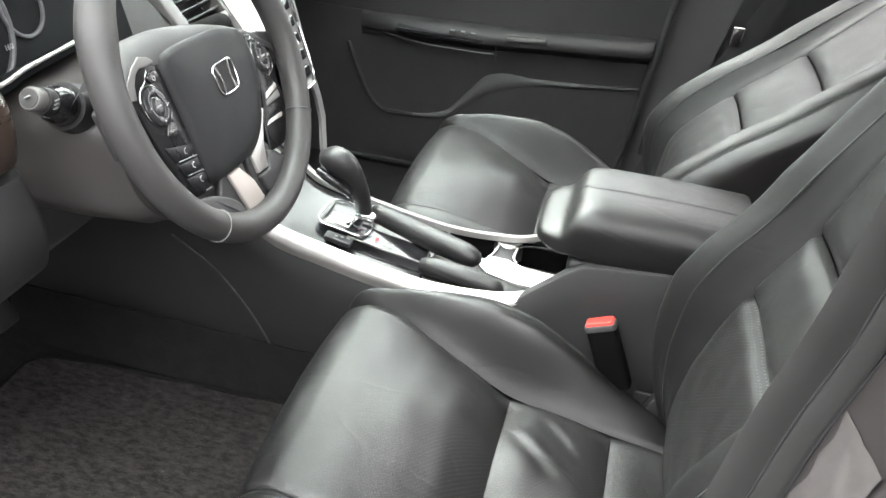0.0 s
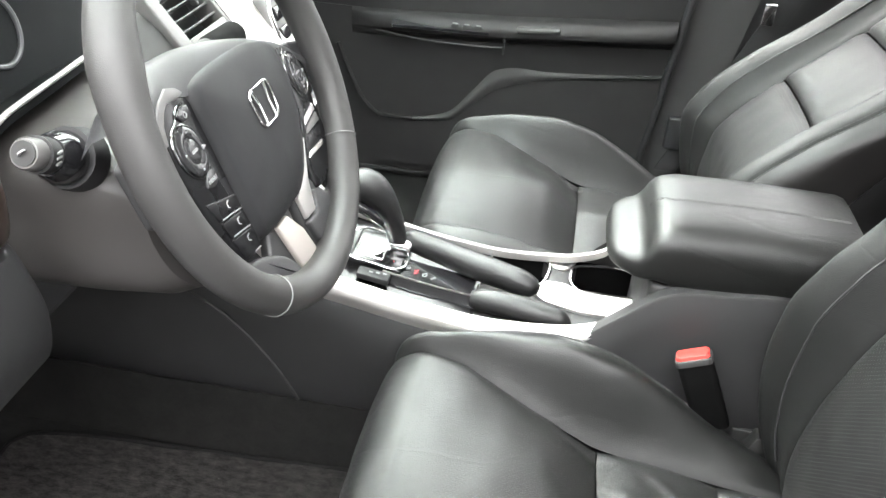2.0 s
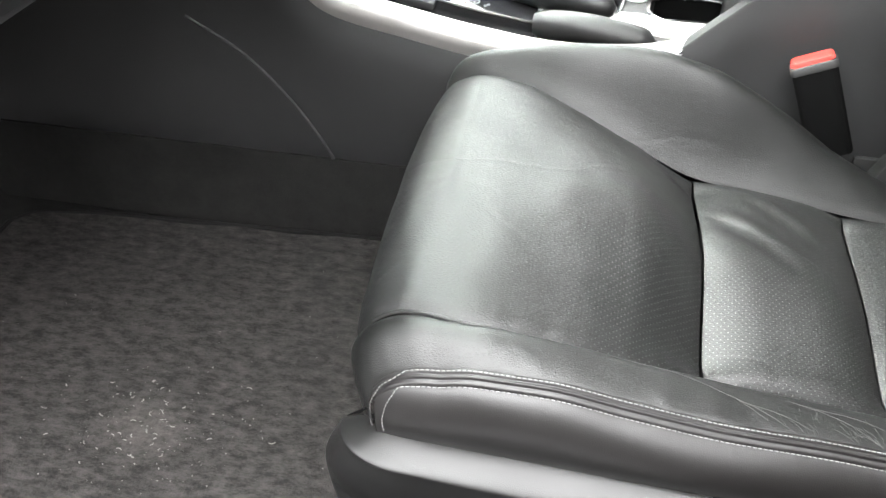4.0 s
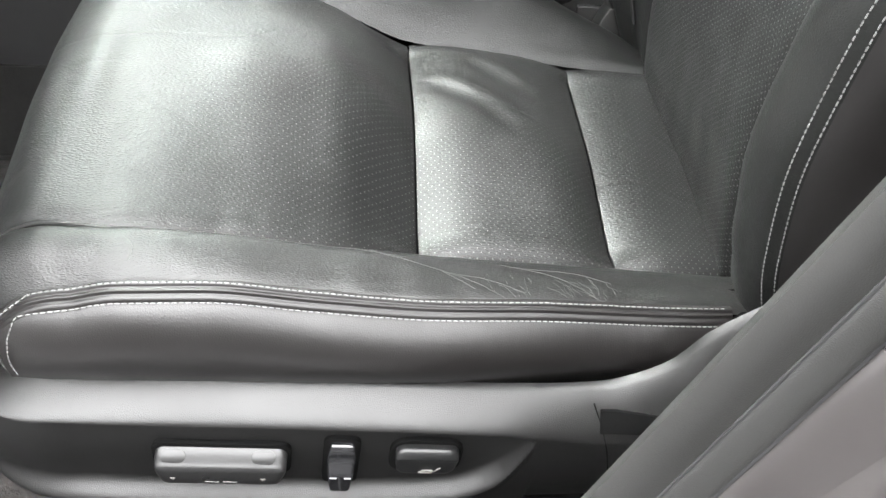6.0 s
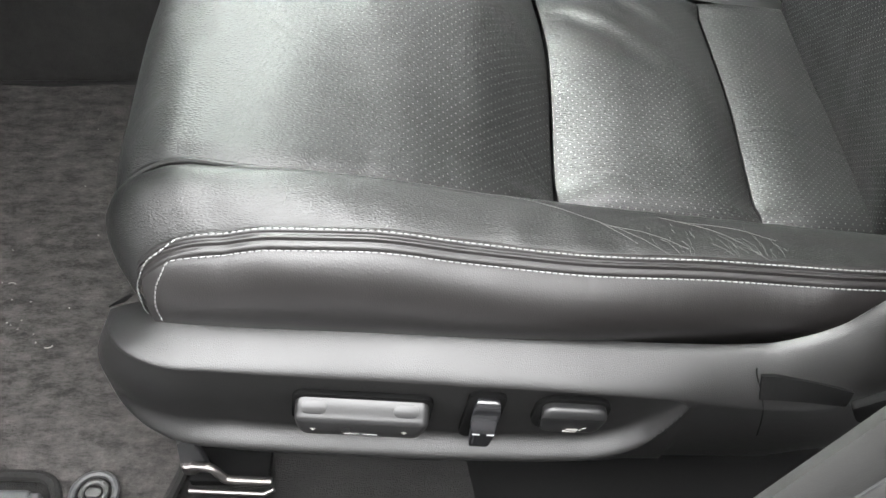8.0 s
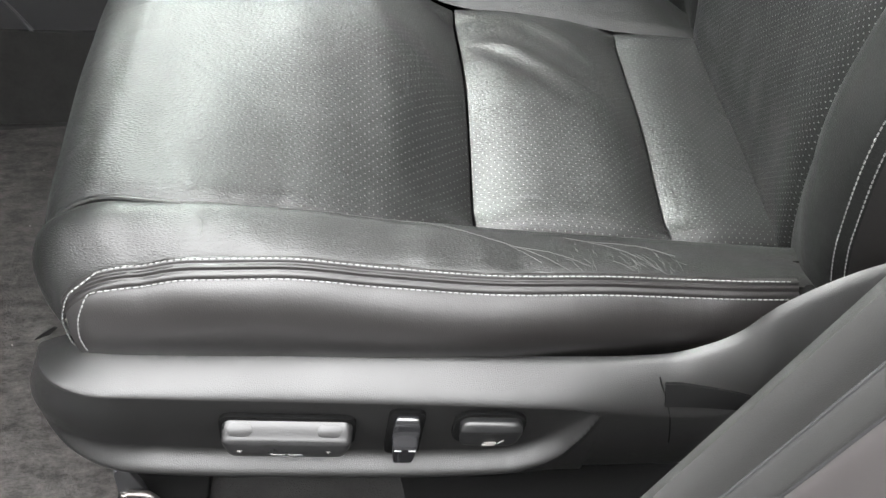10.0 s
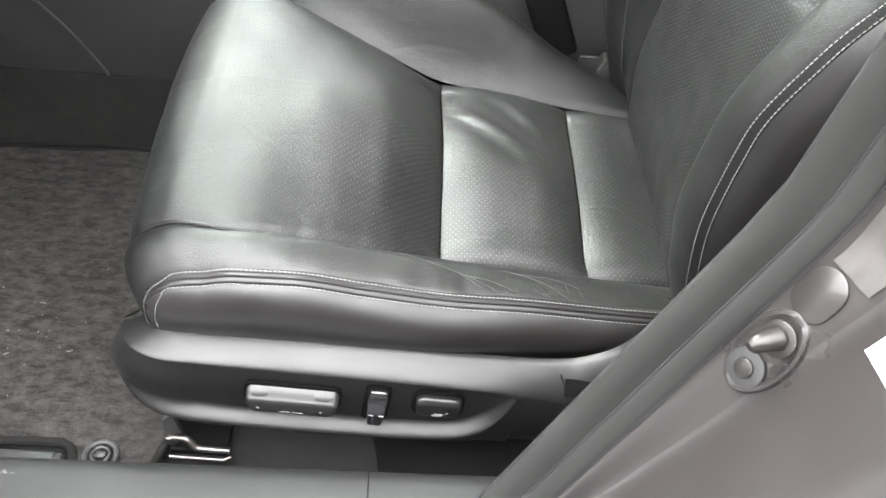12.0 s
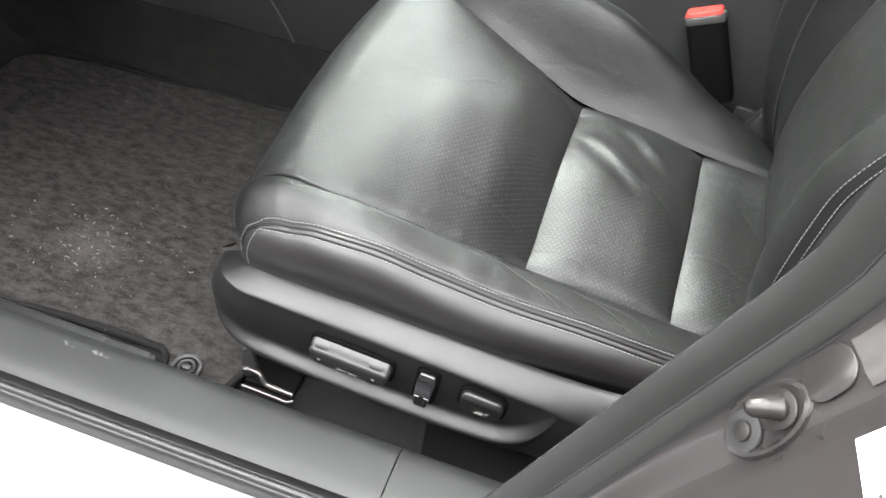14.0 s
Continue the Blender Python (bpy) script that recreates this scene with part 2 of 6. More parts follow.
sr.inputs["From Min"].default_value, sr.inputs["From Max"].default_value, sr.inputs["To Max"].default_value = 0.22, 0.48, 0.14
ml.new(both.outputs[0], sr.inputs["Value"])
smx = mn.new("ShaderNodeMix")
smx.data_type = "RGBA"
ml.new(sr.outputs["Result"], smx.inputs["Factor"])
ml.new(mn["Principled BSDF"].inputs["Base Color"].links[0].from_socket, smx.inputs["A"])
smx.inputs["B"].default_value = (0.16, 0.145, 0.135, 1)
ml.new(smx.outputs["Result"], mn["Principled BSDF"].inputs["Base Color"])
# darker copy of the cabin carpet, with under-seat shade in its colour
M_floor = carpet("shade_toned_carpet", (0.008, 0.0078, 0.0076), (0.017, 0.0165, 0.016), 900)
M_binding = material("mat_binding", (0.007, 0.0068, 0.0066), rough=0.9, vary=0.4, vary_scale=300, bump=0.6, grain=500, spec=0.15)
M_sill = material("sill_plastic", (0.0125, 0.0128, 0.0127), rough=0.52, bump=0.2, cells=900, vary=0.2, vary_scale=9)
M_scrape = material("pale_scrape", (0.085, 0.085, 0.083), rough=0.7)
M_carpet = carpet("cabin_carpet", (0.016, 0.016, 0.016), (0.030, 0.030, 0.0295), 900)

glass = bpy.data.materials.new("window_glass")
glass.use_nodes = True
gb = glass.node_tree.nodes["Principled BSDF"]
gb.inputs["Base Color"].default_value = (0.79, 0.875, 0.835, 1)
gb.inputs["Transmission Weight"].default_value = 1.0
gb.inputs["Roughness"].default_value = 0.0
gb.inputs["IOR"].default_value = 1.45


# ---------------------------------------------------------------- helpers
def thing(name, at, label, category, group="", kind=""):
    ob = new(name)
    ob.location = at
    ob.empty_display_size = 0.03
    return tagged(ob, label, category, group, kind)


def finish(name, bm, mat, smooth=True):
    bmesh.ops.recalc_face_normals(bm, faces=bm.faces[:])
    me = bpy.data.meshes.new(name)
    bm.to_mesh(me)
    bm.free()
    me.materials.append(mat)
    if smooth:
        me.polygons.foreach_set("use_smooth", [True] * len(me.polygons))
        me.set_sharp_from_angle(angle=radians(42))
    return new(name, me)


def part(name, bm, mat, parent=None, label="", smooth=True):
    """Links a bmesh, in world coordinates, as one mesh under a thing or part."""
    ob = finish(name, bm, mat, smooth)
    if parent:
        bpy.context.view_layer.update()
        ob.parent = parent
        ob.matrix_parent_inverse = parent.matrix_world.inverted()
    if label:
        tagged(ob, label)
    return ob


def sheet(points, thick=0.0, down=(0, 0, -1), wrap=False):
    """A grid surface from an array [row][column] of places; thick gives it a closed back."""
    pts = np.asarray(points, float)
    r, c = pts.shape[:2]
    bm = bmesh.new()
    top = [[bm.verts.new(pts[i, j]) for j in range(c)] for i in range(r)]
    cols = c if wrap else c - 1
    for i in range(r - 1):
        for j in range(cols):
            bm.faces.new((top[i][j], top[i][(j + 1) % c], top[i + 1][(j + 1) % c], top[i + 1][j]))
    if thick:
        off = Vector(down) * thick
        low = [[bm.verts.new(Vector(pts[i, j]) + off) for j in range(c)] for i in range(r)]
        for i in range(r - 1):
            for j in range(c - 1):
                bm.faces.new((low[i][j], low[i + 1][j], low[i + 1][j + 1], low[i][j + 1]))
        for i in range(r - 1):
            bm.faces.new((top[i][0], top[i + 1][0], low[i + 1][0], low[i][0]))
            bm.faces.new((top[i][-1], low[i][-1], low[i + 1][-1], top[i + 1][-1]))
        for j in range(c - 1):
            bm.faces.new((top[0][j], low[0][j], low[0][j + 1], top[0][j + 1]))
            bm.faces.new((top[-1][j], top[-1][j + 1], low[-1][j + 1], low[-1][j]))
    return bm


def block(lo, hi, bevel=0.0, seg=3, turn=None, about=None):
    """A box between two corners with rounded edges, turned about its middle if asked."""
    bm = bmesh.new()
    lo, hi = Vector(lo), Vector(hi)
    bmesh.ops.create_cube(bm, size=1.0)
    size, mid = hi - lo, (hi + lo) / 2
    bmesh.ops.transform(bm, matrix=Matrix.Diagonal((*size, 1)), verts=bm.verts[:])
    if bevel:
        bmesh.ops.bevel(bm, geom=bm.edges[:], offset=bevel, segments=seg, affect="EDGES", profile=0.5)
    m = Matrix.Translation(mid)
    if turn is not None:
        m = Matrix.Translation(mid) @ Euler([radians(a) for a in turn]).to_matrix().to_4x4()
    bmesh.ops.transform(bm, matrix=m, verts=bm.verts[:])
    return bm


def tube(path, radius, sides=12, caps=True, closed=False):
    """A round bar along a path; radius a number or one for each place."""
    p = np.asarray(path, float)
    n = len(p)
    rad = [float(radius)] * n if np.isscalar(radius) else [float(q) for q in radius]
    bm = bmesh.new()
    rings = []
    ref = None
    for i in range(n):
        a, b = (p[(i - 1) % n], p[(i + 1) % n]) if closed else (p[max(i - 1, 0)], p[min(i + 1, n - 1)])
        t = Vector(b - a).normalized()
        if ref is None:
            ref = t.orthogonal().normalized()
        ref = (ref - t * ref.dot(t)).normalized()
        s = t.cross(ref)
        rings.append([bm.verts.new(Vector(p[i]) + rad[i] * (math.cos(k) * ref + math.sin(k) * s))
                      for k in np.arange(sides) * 2 * math.pi / sides])
    for i in range(n if closed else n - 1):
        a, b = rings[i], rings[(i + 1) % n]
        for k in range(sides):
            bm.faces.new((a[k], a[(k + 1) % sides], b[(k + 1) % sides], b[k]))
    if caps and not closed:
        bm.faces.new(rings[0][::-1])
        bm.faces.new(rings[-1])
    return bm


def prism(outline, lo, hi, axis=1, bevel=0.0, seg=2):
    """A flat outline (two coordinates a corner) drawn out along an axis from lo to hi."""
    bm = bmesh.new()
    def put(p, q):
        v = [p[0], p[1]]
        v.insert(axis, q)
        return bm.verts.new(v)
    a = [put(p, lo) for p in outline]
    b = [put(p, hi) for p in outline]
    n = len(a)
    bm.faces.new(a[::-1])
    bm.faces.new(b)
    for i in range(n):
        bm.faces.new((a[i], a[(i + 1) % n], b[(i + 1) % n], b[i]))
    bmesh.ops.recalc_face_normals(bm, faces=bm.faces[:])
    if bevel:
        bmesh.ops.bevel(bm, geom=bm.edges[:], offset=bevel, segments=seg, affect="EDGES", profile=0.5)
    return bm


def join(*bms):
    out = bmesh.new()
    for b in bms:
        me = bpy.data.meshes.new("piece")
        b.to_mesh(me)
        b.free()
        out.from_mesh(me)
        bpy.data.meshes.remove(me)
    return out


def moved(bm, m):
    bmesh.ops.transform(bm, matrix=m, verts=bm.verts[:])
    return bm


def rounded(w, h, r, n=6):
    """The outline of a rounded rectangle round the origin."""
    out = []
    for cx, cy, a0 in ((w / 2 - r, h / 2 - r, 0), (-w / 2 + r, h / 2 - r, 90), (-w / 2 + r, -h / 2 + r, 180), (w / 2 - r, -h / 2 + r, 270)):
        for k in range(n + 1):
            a = radians(a0 + 90 * k / n)
            out.append((cx + r * math.cos(a), cy + r * math.sin(a)))
    return out


def smooth_line(xs, ys):
    """A smooth curve through given places with no overshoot: returns a function."""
    xs, ys = np.asarray(xs, float), np.asarray(ys, float)
    h, d = np.diff(xs), np.diff(ys) / np.diff(xs)
    m = np.zeros(len(xs))
    m[0], m[-1] = d[0], d[-1]
    for i in range(1, len(xs) - 1):
        if d[i - 1] * d[i] > 0:
            m[i] = 2 * d[i - 1] * d[i] / (d[i - 1] + d[i])
    def f(x):
        x = np.clip(np.asarray(x, float), xs[0], xs[-1])
        i = np.clip(np.searchsorted(xs, x) - 1, 0, len(xs) - 2)
        t = (x - xs[i]) / h[i]
        return ((2 * t**3 - 3 * t**2 + 1) * ys[i] + (t**3 - 2 * t**2 + t) * h[i] * m[i]
                + (-2 * t**3 + 3 * t**2) * ys[i + 1] + (t**3 - t**2) * h[i] * m[i + 1])
    return f


def polyline(pts, n):
    """n even places along a smooth curve through the given places."""
    p = np.asarray(pts, float)
    s = np.r_[0, np.cumsum(np.linalg.norm(np.diff(p, axis=0), axis=1))]
    q = np.linspace(0, s[-1], n)
    return np.stack([smooth_line(s, p[:, k])(q) for k in range(p.shape[1])], 1)


def stitches(path, length=0.0029, gap=0.0009, radius=0.00047):
    """Thread dashes along a path, as one mesh."""
    p = np.asarray(path, float)
    s = np.r_[0, np.cumsum(np.linalg.norm(np.diff(p, axis=0), axis=1))]
    bm = bmesh.new()
    a = 0.0
    while a + length < s[-1]:
        ends = [Vector([np.interp(q, s, p[:, k]) for k in range(3)]) for q in (a, a + length)]
        t = (ends[1] - ends[0]).normalized()
        u = t.orthogonal().normalized()
        w = t.cross(u)
        rings = []
        for e, k in ((ends[0], 0.5), (ends[0].lerp(ends[1], 0.25), 1.0), (ends[0].lerp(ends[1], 0.75), 1.0), (ends[1], 0.5)):
            rings.append([bm.verts.new(e + radius * k * (math.cos(f) * u + math.sin(f) * w)) for f in np.arange(5) * 2 * math.pi / 5])
        for x, y in zip(rings, rings[1:]):
            for k in range(5):
                bm.faces.new((x[k], x[(k + 1) % 5], y[(k + 1) % 5], y[k]))
        a += length + gap
    return bm


def writing(name, text, size, m, mat, parent):
    """Flat raised letters in the built-in font, as a mesh part."""
    cu = bpy.data.curves.new(name, "FONT")
    cu.body, cu.size, cu.align_x, cu.align_y, cu.extrude = text, size, "CENTER", "CENTER", 0.0002
    tmp = new(name, cu)
    me = bpy.data.meshes.new_from_object(tmp.evaluated_get(bpy.context.evaluated_depsgraph_get()))
    bpy.data.objects.remove(tmp)
    bpy.data.curves.remove(cu)
    bm = bmesh.new()
    bm.from_mesh(me)
    bpy.data.meshes.remove(me)
    return part(name, moved(bm, m), mat, parent, smooth=False)


# ---------------------------------------------------------------- seats
CX = (0.04, 0.10, 0.16, 0.22, 0.29, 0.37, 0.44, 0.53)
def along(*v):
    return smooth_line(CX, v)
ST_Y, ST_Z = along(.043, .043, .045, .049, .053, .058, .059, .063), along(.225, .235, .233, .220, .207, .199, .193, .186)
RO_Y, RO_Z = along(.077, .076, .078, .083, .091, .099, .104, .106), along(.240, .243, .235, .219, .202, .187, .176, .166)
SO_Y, SO_Z = along(.101, .095, .103, .119, .138, .139, .139, .139), along(.230, .228, .214, .190, .163, .154, .147, .140)
MI_Z = along(.246, .253, .252, .239, .202, .185, .165, .140)
SI_Y, SI_Z = along(.456, .444, .424, .410, .398, .392, .388, .384), along(.252, .250, .236, .213, .187, .178, .170, .163)
RI_Y, RI_Z = along(.472, .468, .462, .458, .452, .448, .442, .435), along(.262, .277, .286, .289, .277, .238, .196, .155)
ED_Y, ED_Z = along(.490, .492, .494, .494, .492, .490, .484, .470), along(.240, .258, .270, .275, .261, .219, .176, .135)
BO_Z = along(.172, .172, .170, .166, .161, .157, .155, .155)


def ease(v):
    v = min(1.0, max(0.0, v))
    return v * v * (3 - 2 * v)


def cushion_height(x, y):
    """Height of the cushion's top skin over one place."""
    ys = [ST_Y(x), RO_Y(x), SO_Y(x), 0.27, SI_Y(x), RI_Y(x), ED_Y(x)]
    zs = [ST_Z(x), RO_Z(x), SO_Z(x), MI_Z(x), SI_Z(x), RI_Z(x), ED_Z(x)]
    return float(smooth_line(ys, zs)(y))


def cushion_point(s, y):
    """A place on the cushion: s runs back from the front roll (s < 0 goes over the front edge and down)."""
    side = min(1.0, abs(y - 0.27) / 0.235)
    back = 0.030 * side ** 5
    x0, r = 0.062, 0.055
    if s >= 0:
        return np.array([x0 + s + back * max(0, 1 - s / 0.10), y, cushion_height(x0 + s, y)])
    a = min(-s / r, math.pi / 2 * 0.94)
    rest = -s - a * r
    z = cushion_height(x0, y) - r * 0.85 * (1 - math.cos(a)) - rest
    return np.array([x0 - r * math.sin(a) + back + 0.15 * rest, y, z])


def puffed(s0, s1, y0, y1, ns, nt, puff, edge, folds=None, ends=(1, 1), roll=0.0, drop=0.0078):
    """A stuffed panel of the cushion between two lengthwise limits, sunk along its seams. y0, y1: functions of the place along."""
    rows = []
    for i in range(ns):
        u = i / (ns - 1)
        s = s0 + (s1 - s0) * u
        x = 0.062 + max(s, -0.02)
        ya, yb = float(y0(x)), float(y1(x))
        row = []
        for j in range(nt):
            t = j / (nt - 1)
            y = ya + (yb - ya) * t
            p = cushion_point(s, y)
            near = [t * (yb - ya), (1 - t) * (yb - ya)]
            k = min(1.0, min(near) / edge)
            across = [d for d, on in ((u * (s1 - s0), ends[0]), ((1 - u) * (s1 - s0), ends[1])) if on]
            f = max(0.0, 1 - min(across) / roll) if across else 0.0
            up = puff * math.sqrt(max(0.0, 1 - (1 - k) ** 2)) - 0.002 * (1 - k) ** 3 - drop * f * f * (0.30 + 0.70 * k)
            if folds:
                up += folds(p[0], y)
            n = Vector((0, 0, 1)) if s > -0.03 else Vector((-0.7, 0, 0.7)) if s > -0.07 else Vector((-1, 0, 0.2))
            row.append(p + up * np.array(n))
        rows.append(row)
    return sheet(rows)


def mid_folds(x, y):
    """Two diagonal creases where the seat is sat on."""
    out = 0.0
    for (ax, ay), (bx, by), h, w in (((0.305, 0.335), (0.385, 0.265), 0.0030, 0.010), ((0.345, 0.375), (0.405, 0.315), 0.0025, 0.009)):
        d = np.array([bx - ax, by - ay])
        q = np.array([x - ax, y - ay])
        t = q @ d / (d @ d)
        off = (q[0] * d[1] - q[1] * d[0]) / np.linalg.norm(d)
        fade = max(0.0, 1 - (2 * t - 1) ** 2) if 0 < t < 1 else 0.0
        out += h * fade * (math.exp(-(off / w) ** 2) - 0.8 * math.exp(-((off - 1.5 * w) / w) ** 2))
    return out


def front_folds(x, y):
    """Slack skin beside the outer seam and fine creases on the front edge."""
    d = y - float(SO_Y(x))
    out = 0.0
    if 0.10 < x < 0.30 and 0 < d < 0.03:
        out += 0.0006 * math.sin(x * 900 + 6 * math.sin(x * 130)) * (1 - d / 0.03)
    out += 0.0018 * noise.noise((x * 9, y * 9, 0.3)) + 0.0009 * noise.noise((x * 30, y * 22, 3.1))
    if x < 0.06:
        out += 0.0012 * noise.noise((x * 60, y * 18, 7.0))
    return out


def bolster_folds(x, y):
    return 0.0007 * noise.noise((x * 170, y * 22, 2.0)) * ease((x - 0.15) / 0.1) * ease((0.10 - y) / 0.05) + 0.0006 * noise.noise((x * 55, y * 30, 1.0)) + 0.0007 * noise.noise((x * 16, y * 36, 5.0)) + 0.0006 * abs(noise.noise((x * 60 + y * 45, y * 20, 9.0)))


BZ = (.13, .18, .25, .33, .40, .47, .53, .60, .70, .80)
BC = smooth_line(BZ, (.535, .520, .512, .520, .538, .566, .592, .618, .655, .692))
BB = smooth_line(BZ, (.525, .502, .478, .467, .470, .495, .532, .565, .618, .668))


def back_depth(z, y):
    """How far back the front skin of the backrest lies at one height and one place across."""
    a = float(BC(z))
    b = float(BB(z))
    ys = [0.025, 0.045, 0.075, 0.135, 0.27, 0.385, 0.424, 0.446, 0.461, 0.482]
    xs = [b + 0.055, b + 0.014, b, a - 0.006, a, a - 0.006, b + 0.012, b - 0.002, b + 0.0136, b + 0.055]
    return float(smooth_line(ys, xs)(y))


def back_panel(z0, z1, y0, y1, nz, ny, puff, edge, ends=(1, 1), off=lambda z, y: 0.0):
    rows = []
    for i in range(nz):
        u = i / (nz - 1)
        z = z0 + (z1 - z0) * u
        ya, yb = y0(z), y1(z)
        row = []
        for j in range(ny):
            t = j / (ny - 1)
            y = ya + (yb - ya) * t
            near = [t * (yb - ya), (1 - t) * (yb - ya)]
            if ends[0]:
                near.append(u * (z1 - z0))
            if ends[1]:
                near.append((1 - u) * (z1 - z0))
            k = min(1.0, min(near) / edge)
            up = puff * math.sqrt(max(0.0, 1 - (1 - k) ** 2)) - 0.003 * (1 - k) ** 3 + off(z, y)
            row.append((back_depth(z, y) - up, y, z + 0.35 * up))
        rows.append(row)
    return sheet(rows)


def front_seat(name, label, dx, dy, dz, driver):
    """A leather front seat: stuffed panels, bolsters, stitched edges, shell and side shield."""
    seat = thing(name, (0.27 + dx, 0.27 + dy, 0.0), label, "car seat", "front seats")
    mv = Matrix.Translation((dx, dy, dz))

    def add(nm, bm, mat, lab="", parent=seat, smooth=True):
        if not driver and nm.startswith("backrest") or (not driver and parent is not seat and parent.name.startswith("backrest")):
            for v in bm.verts:  # the passenger's backrest is reclined further
                d = max(0.0, v.co.z - 0.34)
                v.co.x += 0.62 * d * d / (d + 0.03)
        return part(nm, moved(bm, mv), mat, parent, lab, smooth)

    add("cushion_front_panel", puffed(-0.17, 0.2255, SO_Y, SI_Y, 96, 44, 0.004, 0.016, front_folds, (0, 1), 0.075, 0.019), M_perf, "broad perforated front panel of the cushion")
    add("cushion_middle_panel", puffed(0.2265, 0.3745, SO_Y, SI_Y, 60, 48, 0.008, 0.020, mid_folds if driver else None, (1, 1), 0.055, 0.016), M_perf, "creased perforated middle panel")
    add("cushion_rear_panel", puffed(0.3755, 0.468, SO_Y, SI_Y, 40, 36, 0.007, 0.022, None, (1, 0), 0.045, 0.013), M_perf, "perforated rear panel")
    outer = add("outer_bolster", puffed(-0.12, 0.455, ST_Y, SO_Y, 110, 28, 0.006, 0.030, bolster_folds, (0, 0)), M_leather, "worn smooth leather bolster")
    inner = add("inner_bolster", puffed(-0.10, 0.465, SI_Y, ED_Y, 70, 22, 0.004, 0.012, bolster_folds, (0, 0)), M_leather, "tall smooth leather bolster")
    # side panel below the stitched edge, swelling out and tucking under, wrapping round the front corner
    rows = []
    for s in np.r_[np.linspace(-0.055, 0.10, 40), np.linspace(0.103, 0.46, 150)]:
        row = []
        for t in np.linspace(0, 1, 26):
            x = 0.062 + max(s, 0)
            top = cushion_point(s, float(ST_Y(0.062 + max(s, -0.02))))
            low = float(BO_Z(x)) - 0.012
            fat = 0.017 * float(smooth_line((-0.055, -0.02, 0.05, 0.30, 0.42, 0.46), (0.4, 0.8, 1.0, 0.85, 0.5, 0.3))(s))
            y = top[1] - 0.004 + (0.037 - top[1]) * t - fat * math.sin(math.pi * t ** 0.75)
            pucker = 0.0003 * noise.noise((x * 190, t * 2.0, 8.0)) * max(0.0, 1 - t / 0.35) * ease((x - 0.19) / 0.08)
            slack = 0.0012 * noise.noise((x * 11, t * 2.2, 4.0)) * math.sin(math.pi * t)
            tuck = 0.012 * t * ease((x - 0.20) / 0.25)
            row.append((top[0] + 0.004 * t, y + tuck - pucker - slack, top[2] - 0.004 + (low - top[2]) * t))
        rows.append(row)
    add("side_panel", sheet(rows), M_side, "swelling dark leather side panel")
    rows = []
    for s in np.linspace(-0.10, 0.46, 40):
        x = 0.062 + max(s, 0)
        top = cushion_point(s, float(ED_Y(0.062 + max(s, -0.02))))
        rows.append([(top[0], top[1] + 0.004 * math.sin(math.pi * t), top[2] - 0.002 - t * (top[2] - 0.10)) for t in np.linspace(0, 1, 6)])
    add("inner_side_panel", sheet(rows), M_side)
    # flat felled band: two rolled edges with a sunk seam, and thread on either side
    def edge(s, y, z, front=0.0):
        return cushion_point(s, float(ST_Y(0.062 + max(s, -0.02)))) + (front if s < 0 else 0, y, z)
    up_path = [edge(s, 0.0012, 0.0022) for s in np.linspace(-0.026 if driver else -0.085, 0.42, 130)]
    band = polyline([(0.0050, 0.0012), (0.0020, 0.0022), (0.0006, 0.0016), (-0.0002, 0.0002), (-0.0008, 0.0000), (-0.0020, 0.0000), (-0.0028, -0.0010), (-0.0032, -0.0024), (-0.0040, -0.0026), (-0.0056, -0.0034), (-0.0068, -0.0056), (-0.0060, -0.0100)], 34)
    add("seam_band", sheet([[edge(s, y, z) for y, z in band] for s in np.linspace(-0.06, 0.425, 110)]), M_side, "felled seam band between the stitch rows", outer)
    lo_path = [edge(s, -0.0077, -0.0052, 0.004) for s in np.linspace(0.004 if driver else -0.07, 0.42, 130)]
    thread = M_thread if driver else M_thread_dark
    add("stitching", stitches(up_path), thread, "pale thread", outer)
    add("stitching", stitches(lo_path), thread, "pale thread", outer)
    if driver:  # double rows running down the front corner
        for line in ([tuple(up_path[0]), (0.050, 0.036, 0.221), (0.042, 0.036, 0.208), (0.037, 0.036, 0.190), (0.037, 0.036, 0.176), (0.039, 0.037, 0.166)],
                     [tuple(lo_path[0]), (0.0605, 0.031, 0.224), (0.056, 0.028, 0.217), (0.051, 0.027, 0.205), (0.0485, 0.026, 0.190), (0.050, 0.026, 0.176)]):
            add("corner_stitching", stitches(polyline(line, 40)), thread, "pale thread", outer)
    if driver:  # long pale scuffs on the outer bolster
        def on_bolster(x, y):
            a, b = float(ST_Y(x)), float(SO_Y(x))
            k = min(1.0, min(y - a, b - y) / 0.030)
            return cushion_point(x - 0.062, y) + (0, 0, 0.006 * math.sqrt(max(0.0, 1 - (1 - k) ** 2)) - 0.002 * (1 - k) ** 3 + bolster_folds(x, y) + 0.0001)
        def scaled(line):  # the second figure runs from the stitched edge (0) to the inner seam (1)
            return [(x, float(ST_Y(x)) + k * (float(SO_Y(x)) - float(ST_Y(x)))) for x, k in line]
        for line in ([(0.235, 0.62), (0.275, 0.42), (0.304, 0.30), (0.325, 0.16), (0.340, 0.04)], [(0.300, 0.31), (0.328, 0.24), (0.350, 0.12)], [(0.298, 0.32), (0.310, 0.22), (0.318, 0.14)],
                     [(0.200, 0.60), (0.244, 0.57), (0.268, 0.44)], [(0.338, 0.46), (0.360, 0.40), (0.377, 0.30), (0.390, 0.18), (0.402, 0.05)], [(0.345, 0.44), (0.385, 0.42), (0.410, 0.30)], [(0.105, 0.55), (0.112, 0.38), (0.108, 0.22)]):
            line = scaled(line)
